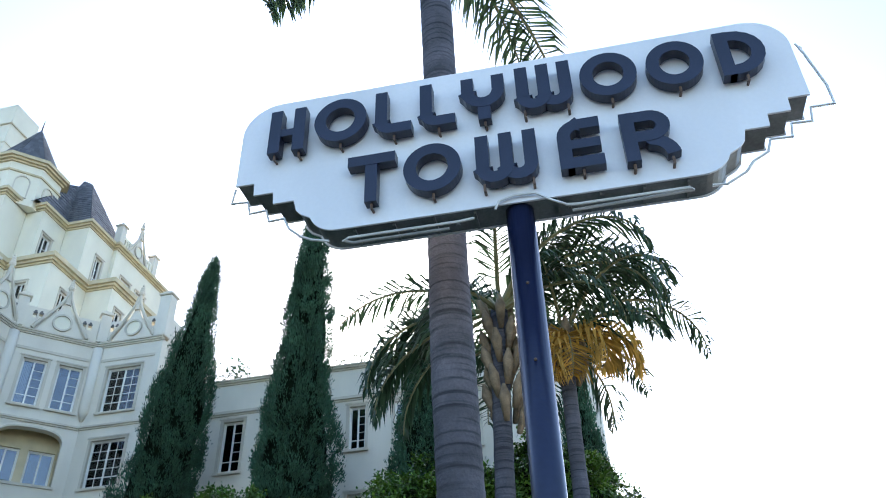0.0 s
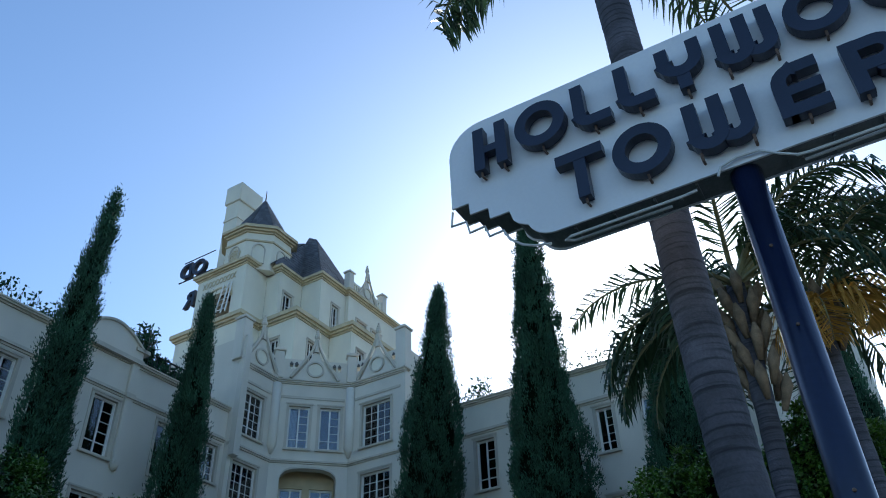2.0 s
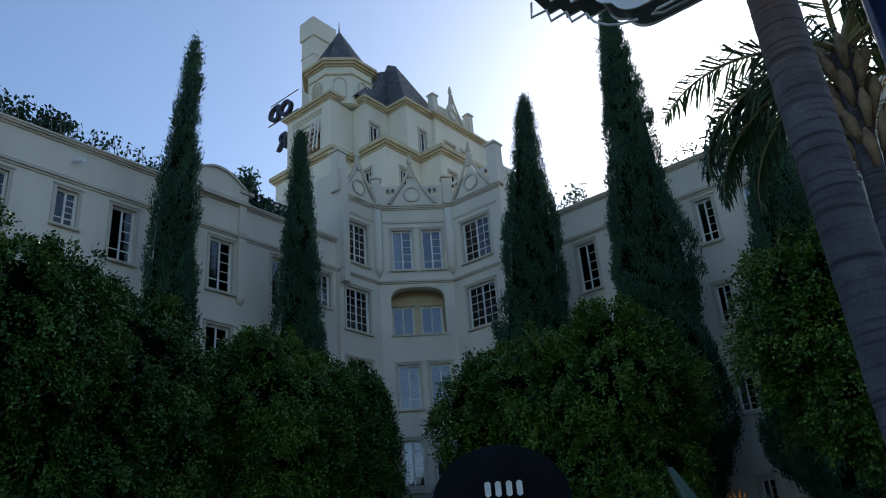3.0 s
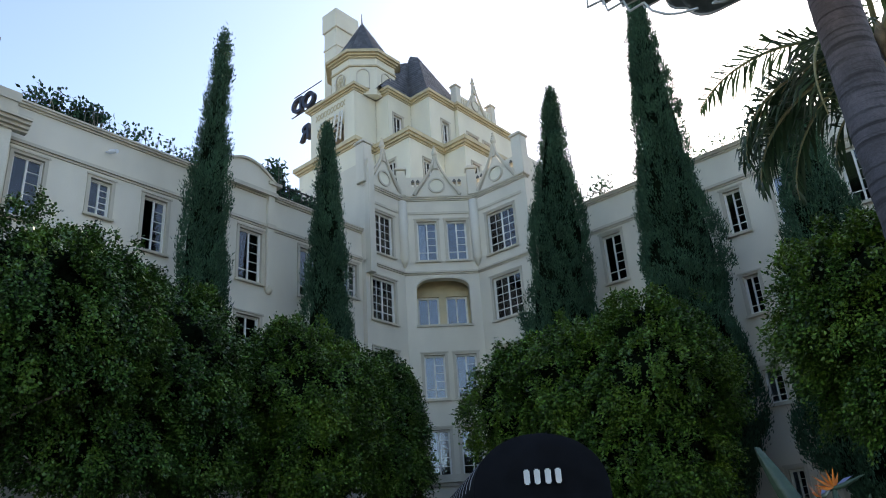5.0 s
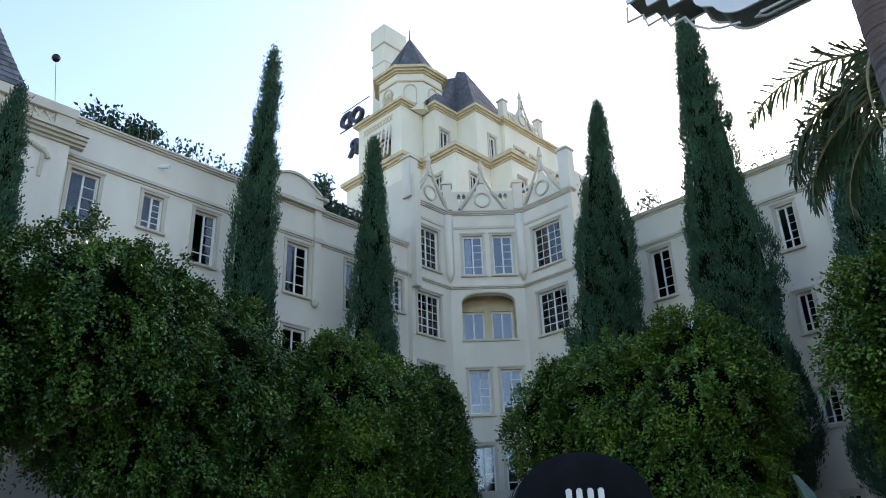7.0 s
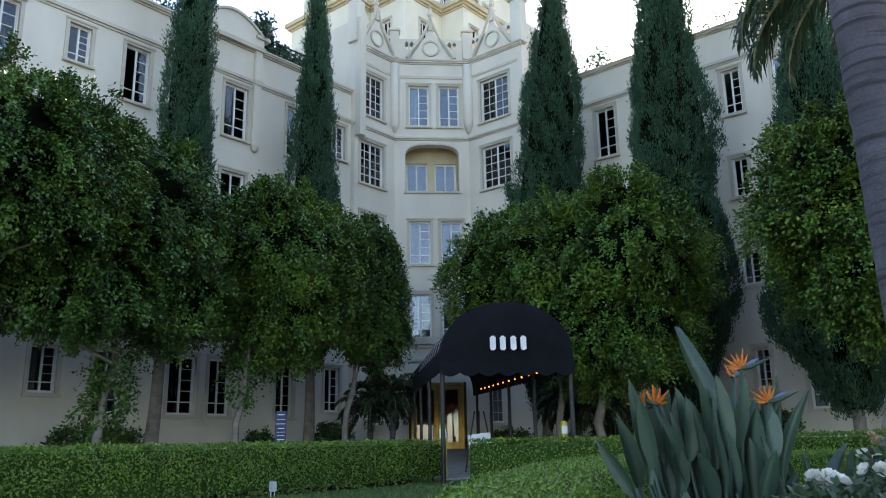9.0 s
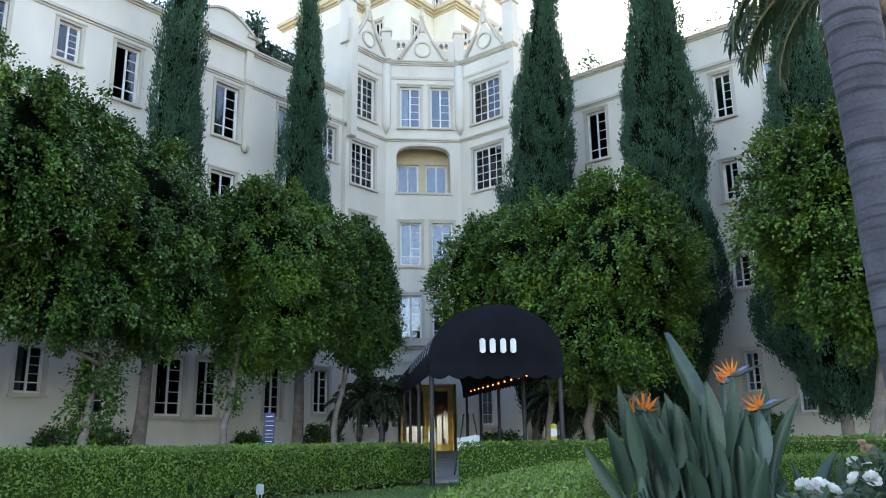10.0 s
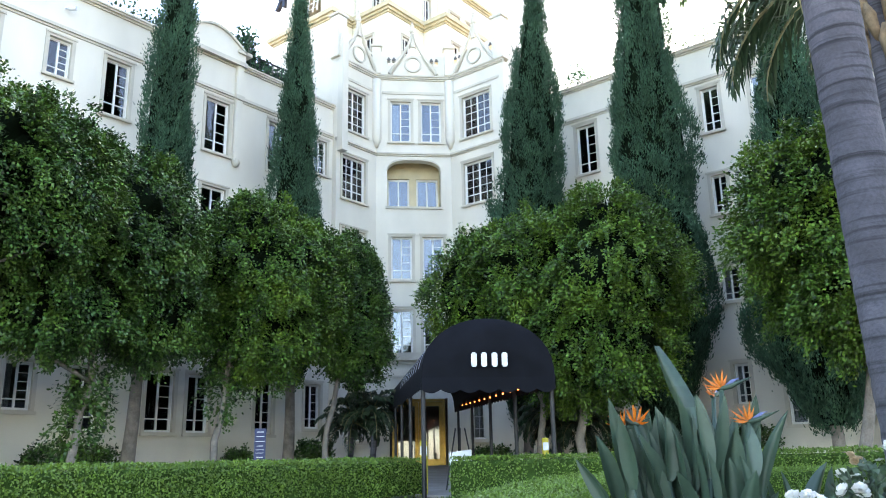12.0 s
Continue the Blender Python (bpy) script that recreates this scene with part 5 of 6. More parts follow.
for ch, u0, u1, z in (("H", -2.79, -2.41, 7.18), ("O", -2.31, -1.76, 7.2), ("L", -1.67, -1.3, 7.19), ("L", -1.21, -0.86, 7.19), ("Y", -0.79, -0.36, 7.17), ("W", -0.25, 0.29, 7.2), ("O", 0.37, 0.91, 7.2), ("O", 1.0, 1.53, 7.2), ("D", 1.66, 2.09, 7.2),
                      ("T", -1.93, -1.46, 6.37), ("O", -1.38, -0.83, 6.38), ("W", -0.69, -0.12, 6.37), ("E", 0.07, 0.47, 6.39), ("R", 0.65, 1.11, 6.36)):
    u0, u1, z = 0.1 + (u0 - 0.1) * 0.973, 0.1 + (u1 - 0.1) * 0.973, 1.85 + (z - 1.85) * 0.973 + 0.03
    lt = part("letter", letter_mesh(ch, u1 - u0, 0.56), NAVY, sign, "", pose(u0, 0, z))
    for x in ((0.06, u1 - u0 - 0.06) if ch in "HRW" else (0.5 * (u1 - u0),)):
        part("bracket", tube(bmesh.new(), [(x, -0.001, -0.03), (x, -0.08, -0.045), (x, -0.09, 0.02)], 0.013, 6), RUST, lt)
bm = bmesh.new()                                                         # bare neon tubing round the lower edge
low = 6.05
tube(bm, [(UC - 0.36, -0.03 + 0.1, low + 0.02), (UC - 0.5, 0.06, low), (UC - 1.52, 0.06, low), (UC - 1.58, 0.1, low + 0.01), (UC - 1.5, 0.14, low), (UC - 0.6, 0.14, low)], 0.014, 6)
tube(bm, [(UC + 0.45, 0.07, low + 0.02), (UC + 0.55, 0.06, low), (UC + 1.5, 0.06, low), (UC + 1.54, 0.1, low), (UC + 0.5, 0.14, low)], 0.014, 6)
for s in (-1, 1):
    pts = [(2.78, 7.45), (2.74, 7.52), (2.78, 7.4), (2.86, 6.95), (2.86, 6.72), (2.66, 6.72), (2.63, 6.56), (2.46, 6.57), (2.43, 6.42), (2.25, 6.43), (2.2, 6.3), (2.06, 6.22), (1.98, 6.12), (1.8, 6.02), (1.68, 6.03)] if s > 0 else \
          [(2.7, 6.83), (2.72, 6.66), (2.55, 6.65), (2.52, 6.5), (2.35, 6.51), (2.31, 6.37), (2.16, 6.38), (2.1, 6.25), (1.98, 6.14), (1.86, 6.08), (1.7, 6.04)]
    tube(bm, [(UC + s * x, 0.05, z) for x, z in pts], 0.013, 6)
tube(bm, [(UC - 0.16, -0.02, 6.06), (UC - 0.12, -0.03, 6.14), (UC + 0.02, -0.03, 6.18), (UC + 0.2, -0.03, 6.17), (UC + 0.33, -0.02, 6.08), (UC + 0.45, 0.02, 6.04)], 0.012, 6)
part("neon_tubing", bm, TUBE, sign, "bare unlit neon tubing")
pole = part("pole", tube(bmesh.new(), [(-0.34, 0.16, -0.2), (-0.34, 0.16, 6.14)], [0.127, 0.127], 28), POLE, sign, "glossy navy blue steel pole", None, True)
for z in (3.4, 4.6, 5.3):
    bm = bmesh.new()
    bmesh.ops.create_uvsphere(bm, u_segments=8, v_segments=6, radius=0.014, matrix=Matrix.Translation((-0.33, 0.03, z)))
    part("bolt", bm, RUST, pole)

# pole at the edge of the view
lamp = thing("utility_pole", "straight grey steel pole near the kerb", "pole", pose(4.55, 6.75, 0.0))
part("shaft", tube(bmesh.new(), [(0, 0, -0.2), (0, 0, 14.0)], [0.1, 0.07], 14), POLE, lamp, "", None, True)
part("base_plate", box(bmesh.new(), -0.2, 0.2, -0.2, 0.2, 0.0, 0.05, 0.01), GREYPLASTIC, lamp)

# ---- ground ----
def ground_z(x, y):
    """Pavement near the camera, then a lawn that rises to the building."""
    d = (-x + y) / math.sqrt(2)
    return float(np.interp(d, (1.6, 2.2, 10.0, 14.0, 28.0), (0.0, 0.7, 0.86, 0.92, 1.38)))


xs = [-400, -120, -60, -40] + [-30 + 0.75 * i for i in range(54)] + [20, 60, 120, 400]
bm = bmesh.new()
grid = [[bm.verts.new((x, y, ground_z(x, y))) for y in [-400, -120, -60, -30] + [-11 + 0.75 * i for i in range(55)] + [40, 120, 400]] for x in xs]
for a, b in zip(grid, grid[1:]):
    for i in range(len(a) - 1):
        bm.faces.new((a[i], b[i], b[i + 1], a[i + 1]))
for co, no in (((-1.4142, 1.4142, 0), (-1, 1, 0)), ((8.4853, -8.4853, 0), (-1, 1, 0)), ((-10.6, 0, 0), (1, 0, 0)), ((6, 0, 0), (1, 0, 0)), ((0, 13.3, 0), (0, 1, 0)), ((0, -9, 0), (0, 1, 0))):
    bmesh.ops.bisect_plane(bm, geom=bm.verts[:] + bm.edges[:] + bm.faces[:], plane_co=co, plane_no=no)
# out of view, the reach of added paving and asphalt sets the bounced light
for f in bm.faces:
    c = f.calc_center_median()
    f.material_index = 0 if (-c.x + c.y) / math.sqrt(2) > 2.0 and -10.6 < c.x < 6 and -9 < c.y < 13.3 else (2 if max(abs(c.x), abs(c.y)) > 40 or (-c.x + c.y) / math.sqrt(2) < -12.0 else 1)
gr = tagged(part("ground", bm, LAWN, None, "", None, True), "rising lawn, pale pavement and unseen asphalt added out to the horizon", "ground", kind="structure")
gr.data.materials.append(PAVE)
gr.data.materials.append(ASPHALT)
AX = Vector((1, -1)) / math.sqrt(2)                                      # from the door down the path
DOOR = Vector((-19.0, 22.06))


def on_axis(s, w, h=0.0):
    x, y = DOOR.x + AX.x * s + AX.y * -w, DOOR.y + AX.y * s + AX.x * w
    return x, y, ground_z(x, y) + h


path_thing = thing("pavement", "concrete entrance path under the canopy", "path", kind="structure")
for i in range(10):
    bm = bmesh.new()
    s0, s1 = i * 1.5 - 0.5 + 0.012, i * 1.5 + 0.988
    c = [on_axis(s0, -1.15), on_axis(s1, -1.15), on_axis(s1, 1.15), on_axis(s0, 1.15)]
    top = [bm.verts.new((x, y, z + 0.05)) for x, y, z in c]
    bot = [bm.verts.new((x, y, z - 0.2)) for x, y, z in c]
    bm.faces.new(top)
    for k in range(4):
        bm.faces.new((top[k], bot[k], bot[(k + 1) % 4], top[(k + 1) % 4]))
    bmesh.ops.recalc_face_normals(bm, faces=bm.faces)
    part("slab", bm, PAVE, path_thing)
bm = bmesh.new()                                                         # walk along the west wing behind the hedge
for i in range(11):
    y0 = -8 + i * 2.0
    vs = [bm.verts.new((x, y, ground_z(x, y) + 0.04)) for x, y in ((-12.2, y0), (-10.6, y0), (-10.6, y0 + 1.97), (-12.2, y0 + 1.97))]
    bm.faces.new(vs)
tagged(part("pavement", bm, PAVE, None), "pale concrete drive behind the hedge", "path", kind="structure")

# ---- entrance porch, doors and canopy ----
PORCH = pose(-19.67, 22.73, 0, 0, 0, 45)                                 # u along the chamfered face, v into the building
porch = thing("entrance_porch", "bowed cream stone entrance porch with a moulded cornice", "porch", PORCH)


def bow(r, k=24, half=4.2, depth=1.0):
    return [(-half + 2 * half * i / k, -depth * r * math.cos(math.pi * 0.5 * (-1 + 2 * i / k)) ** 0.6 - 0.02) for i in range(k + 1)]


def bow_wall(z0, z1, out, thick, skip=()):
    bm = bmesh.new()
    o = bow(1.0, depth=1.0 + out)
    for (xa, ya), (xb, yb) in zip(o, o[1:]):
        if any(a < (xa + xb) / 2 < b for a, b in skip):
            continue
        prism(bm, [(xa, ya), (xb, yb), (xb, yb + thick), (xa, ya + thick)], z0, z1)
    bmesh.ops.remove_doubles(bm, verts=bm.verts, dist=1e-4)
    return bm


part("porch_wall", bow_wall(1.0, 5.0, 0.0, 0.3, ((-0.95, 9),)), STUCCO, porch)
part("porch_wall", bow_wall(1.0, 5.0, 0.0, 0.3, ((-9, 0.95),)), STUCCO, porch)
part("porch_wall", bow_wall(3.75, 5.0, -0.01, 0.3, ((-9, -0.95), (0.95, 9))), STUCCO, porch)
bm = bow_wall(5.0, 5.12, 0.08, 0.4)
for z0, z1, o in ((5.121, 5.25, 0.16), (5.251, 5.4, 0.1), (4.5, 4.58, 0.04)):
    b2 = bow_wall(z0, z1, o, 0.3)
    me = bpy.data.meshes.new("tmp")
    b2.to_mesh(me)
    bm.from_mesh(me)
    bpy.data.meshes.remove(me)
part("porch_cornice", bm, TRIM, porch)
part("porch_roof", prism(bmesh.new(), [*bow(1.0), (4.2, 0.2), (-4.2, 0.2)], 4.9, 4.98), STUCCO, porch)
for s in (-2.4, 2.4):
    window(porch, pose(0, -0.98, 0), s - 0.45, s + 0.45, 2.3, 4.0, 2, 4, 2, 0)
part("lobby_wall", box(bmesh.new(), -1.6, 1.6, 1.2, 1.3, 1.2, 4.2), GOLD, porch, "ochre wall behind the doors, warmed by an added light")
doors = thing("entrance_door", "gilded brass and glass double entrance door", "door", PORCH @ pose(0, -0.95, 1.35), kind="structure")
bm = bmesh.new()
ring_prism(bm, [(-0.95, 0), (0.95, 0), (0.95, 2.4), (-0.95, 2.4)], [(-0.86, 0.02), (0.86, 0.02), (0.86, 2.3), (-0.86, 2.3)], 0.0, 0.12)
part("door_frame", bm, BRASS, doors)
for s in (-1, 1):
    bm = bmesh.new()
    a, b = (-0.86, -0.01) if s < 0 else (0.01, 0.86)
    ring_prism(bm, [(a, 0.03), (b, 0.03), (b, 2.29), (a, 2.29)], [(a + 0.12, 0.3), (b - 0.12, 0.3), (b - 0.12, 2.15), (a + 0.12, 2.15)], 0.03, 0.09)
    leaf = part("door_leaf", bm, BRASS, doors)
    part("pane", box(bmesh.new(), a + 0.12, b - 0.12, 0.055, 0.062, 0.3, 2.15), GLASS, leaf)
    part("handle", tube(bmesh.new(), [(s * 0.12, -0.0, 0.9), (s * 0.12, -0.06, 0.95), (s * 0.12, -0.06, 1.25), (s * 0.12, 0.0, 1.3)], 0.018, 6), BRASS, leaf)
# added point light without a visible fitting, warms the space behind the doors
lobby = new("lobby_fill", bpy.data.lights.new("lobby_fill", "POINT"))
lobby.data.energy, lobby.data.color, lobby.data.shadow_soft_size = 30, (1.0, 0.72, 0.4), 0.15
lobby.matrix_world = PORCH @ pose(0, 0.2, 3.9)

canopy = thing("entrance_canopy", "black canvas barrel awning with white print on thin posts", "awning")
C_LEN0, C_LEN1, C_HALF, RISE = 1.3, 15.6, 1.14, 1.0


def hoop(s, k=20, r=1.0, drop=0.0):
    x0, y0, z0 = on_axis(s, 0)
    return [(*on_axis(s, C_HALF * r * math.cos(math.pi * i / k))[:2], z0 + 2.0 + RISE * r * math.sin(math.pi * i / k) ** 0.85 - drop) for i in range(k + 1)]


bm = bmesh.new()
rows = [[bm.verts.new(p) for p in hoop(C_LEN0 + (C_LEN1 - C_LEN0) * j / 10, 20)] for j in range(11)]
for a, b in zip(rows, rows[1:]):
    for i in range(20):
        bm.faces.new((a[i], b[i], b[i + 1], a[i + 1]))
ob = part("canvas_roof", bm, CANVAS, canopy, "", None, True)
bm = bmesh.new()
rows = [[bm.verts.new(p) for p in hoop(C_LEN0 + (C_LEN1 - 0.03 - C_LEN0) * j / 10, 20, 0.985, 0.01)] for j in range(11)]
for a, b in zip(rows, rows[1:]):
    for i in range(20):
        bm.faces.new((a[i], a[i + 1], b[i + 1], b[i]))
part("canvas_lining", bm, CANVAS, canopy)
bm = bmesh.new()                                                         # bulging front panel
hp = [Vector(p) for p in hoop(C_LEN1, 24)]
mid = sum(hp, Vector()) / len(hp)
bulge = Vector((AX.x, AX.y, 0)) * 0.12
ringv = []
for f in (1.0, 0.8, 0.55, 0.3):
    ringv.append([bm.verts.new(mid.lerp(p, f) + bulge * (1 - f * f)) for p in hp])
for a, b in zip(ringv, ringv[1:]):
    for i in range(24):
        bm.faces.new((a[i], a[i + 1], b[i + 1], b[i]))
    bm.faces.new((a[-1], a[0], b[0], b[-1]))
bm.faces.new(ringv[-1])
part("front_panel", bm, CANVAS, canopy, "", None, True)

for j in range(9):                                                       # pale stripes along one side of the canvas
    s0 = C_LEN1 - 0.6 - j * 0.75
    pa, pb = hoop(s0, 20, 1.006), hoop(s0 - 0.16, 20, 1.006)
    bm = bmesh.new()
    va, vb = [bm.verts.new(q) for q in pa[15:20]], [bm.verts.new(q) for q in pb[15:20]]
    for i in range(4):
        bm.faces.new((va[i], vb[i], vb[i + 1], va[i + 1]))
    part("stripe", bm, LINING, canopy)


def valance(p0, p1, n, drop=0.2):
    """A scalloped strip hung between two points."""
    bm = bmesh.new()
    p0, p1 = Vector(p0), Vector(p1)
    k = n * 8
    side = (p1 - p0).normalized().cross(Vector((0, 0, 1))) * 0.008
    for o in (side, -side):
        vs = []
        for i in range(k + 1):
            t = i / k
            q = p0.lerp(p1, t)
            vs.append((bm.verts.new(q + o), bm.verts.new(q + o - Vector((0, 0, drop + 0.06 * abs(math.sin(math.pi * n * t)))))))
        for a, b in zip(vs, vs[1:]):
            bm.faces.new((a[0], b[0], b[1], a[1]))
    return bm


e = [[hoop(s, 2)[k] for k in (0, 2)] for s in (C_LEN0, C_LEN1)]
part("valance", valance(e[1][0], e[1][1], 7), CANVAS, canopy)
for k in (0, 1):
    part("valance", valance(e[0][k], e[1][k], 34, 0.14), CANVAS, canopy)
mid_f = Vector(on_axis(C_LEN1, 0)) + Vector((AX.x, AX.y, 0)) * 0.125
for i, u in enumerate((-0.26, -0.09, 0.09, 0.26)):                       # the white print stands as plain bars
    bm = box(bmesh.new(), u - 0.048, u + 0.048, -0.006, 0.006, -0.12, 0.12, 0.02)
    part("print_bar", bm, NUMBER, canopy, "", pose(mid_f.x, mid_f.y, mid_f.z + 2.28, 0, 0, 45))
for s in (15.45, 12.2, 9.0, 5.8, 2.6):
    for w in (-1.1, 1.1):
        x, y, z = on_axis(s, w)
        part("post", tube(bmesh.new(), [(x, y, z), (x, y, z + 2.02)], 0.04, 10), BLACKMETAL, canopy)
for i in range(12):
    x, y, z = on_axis(4.6 + i * 0.86, 0.98)
    bm = bmesh.new()
    bmesh.ops.create_uvsphere(bm, u_segments=10, v_segments=8, radius=0.021, matrix=Matrix.Translation((x, y, z + 1.93)))
    bulb = part("bulb", bm, BULB, canopy, "small glowing warm bulb", None, True)
    bm = bmesh.new()
    bmesh.ops.create_cone(bm, cap_ends=True, segments=8, radius1=0.016, radius2=0.016, depth=0.07, matrix=Matrix.Translation((x, y, z + 1.985)))
    part("socket", bm, BLACKMETAL, bulb)

# ---- hedges ----
def hedge(name, label, line, width, z1, seed, z0=None, leaves=9000, size=0.055, trunks=True):
    """A clipped hedge along a line of (x, y) points: inner mass, stems and a skin of leaves."""
    r = np.random.default_rng(seed)
    pts = [Vector(p) for p in line]
    cum = [0.0]
    for a, b in zip(pts, pts[1:]):
        cum.append(cum[-1] + (b - a).length)
    h = thing(name, label, "hedge")

    def at(s):
        i = max(k for k in range(len(pts) - 1) if cum[k] <= s + 1e-9)
        d = (pts[i + 1] - pts[i]).normalized()
        return pts[i] + d * (s - cum[i]), Vector((-d.y, d.x))

    bm = bmesh.new()
    prev = None
    n = max(4, int(cum[-1] / 0.4))
    for i in range(n + 1):
        p, q = at(min(cum[-1], cum[-1] * i / n))
        g = ground_z(p.x, p.y)
        t = z1(p) if callable(z1) else z1
        w = width / 2 - 0.05
        lo = g + (0.09 if trunks else 0.02)
        ring = [bm.verts.new((p.x + q.x * u, p.y + q.y * u, z)) for u, z in ((-w, lo), (w, lo), (w, t - 0.1), (w - 0.08, t - 0.04), (-w + 0.08, t - 0.04), (-w, t - 0.1))]
        if prev:
            for k in range(6):
                bm.faces.new((prev[k], prev[(k + 1) % 6], ring[(k + 1) % 6], ring[k]))
        else:
            bm.faces.new(ring)
        prev = ring
    bm.faces.new(prev)
    part("inner_mass", bm, HEDGECORE, h)
    if trunks:
        bm = bmesh.new()
        s = 0.1
        while s < cum[-1]:
            p, q = at(s)
            u = random.uniform(-0.3, 0.3) * width
            x, y = p.x + q.x * u, p.y + q.y * u
            g = ground_z(x, y)
            tube(bm, [(x, y, g - 0.05), (x + random.uniform(-0.06, 0.06), y + random.uniform(-0.06, 0.06), g + 0.25), (x + random.uniform(-0.15, 0.15), y + random.uniform(-0.15, 0.15), g + 0.5)], [0.022, 0.016, 0.01], 5)
            s += random.uniform(0.06, 0.16)
        tagged(part("stem_thicket", bm, STEMWOOD, h), kind="stuff")
    c, nn = np.zeros((leaves, 3)), np.zeros((leaves, 3))
    for i in range(leaves):
        s = r.random() * cum[-1]
        p, q = at(s)
        g = ground_z(p.x, p.y)
        t = z1(p) if callable(z1) else z1
        hh = t - g
        k = r.random() * (width + 2 * hh)
        bump = 0.03 * noise.noise(Vector((p.x * 2.5, p.y * 2.5, k * 2.0))) + r.normal() * 0.014
        if k < width:
            c[i] = (p.x + q.x * (k - width / 2), p.y + q.y * (k - width / 2), t + bump)
            nn[i] = (0, 0, 1)
        else:
            sd_, zz = (1, k - width) if k < width + hh else (-1, k - width - hh)
            if trunks and zz < 0.24 and r.random() < 0.35:
                zz = 0.22 + r.random() * (hh - 0.22)
            u = sd_ * (width / 2 + bump)
            c[i] = (p.x + q.x * u, p.y + q.y * u, g + zz)
            nn[i] = (q.x * sd_, q.y * sd_, 0.25)
    d = unit(nn * 0.3 + r.normal(size=nn.shape) * 0.6)
    v, f = leaf_quads(c, d, unit(np.cross(d, nn + 0.45 * r.normal(size=nn.shape))), size * (0.6 + 0.7 * r.random(leaves)), size * 0.3)
    part("leaves", arrays("leaves", v, f, HEDGE), None, h)
    return h


hedge("hedge", "long clipped box hedge with bare lower stems along the lawn", [(-9.75, -6), (-9.75, 10.9)], 0.9, lambda p: 1.56 + 0.006 * (p.y - 4), 41, leaves=70000, size=0.042)
hedge("hedge", "clipped box hedge on the far side of the path", [(-8.4, 10.6), (-7.3, 11.15), (-6.2, 12.0), (-5.0, 12.5), (-3.5, 12.6), (6, 12.6)], 0.8, 1.6, 42, leaves=36000, size=0.042, trunks=False)
curve_line = [(-1.2, 1.95), (-1.7, 2.35), (-2.15, 2.9), (-2.6, 3.55), (-2.95, 4.2), (-3.35, 4.9), (-3.85, 5.9), (-4.35, 7.0), (-4.75, 8.2), (-4.9, 9.3), (-4.6, 10.2), (-3.9, 10.8), (-2.8, 11.1), (-1, 11.2), (1.5, 11.2)]
hedge("curved_hedge", "low curved clipped hedge round the flower bed", curve_line, 0.75, lambda p: 1.24 + 0.012 * p.y, 43, leaves=95000, size=0.026, trunks=False)


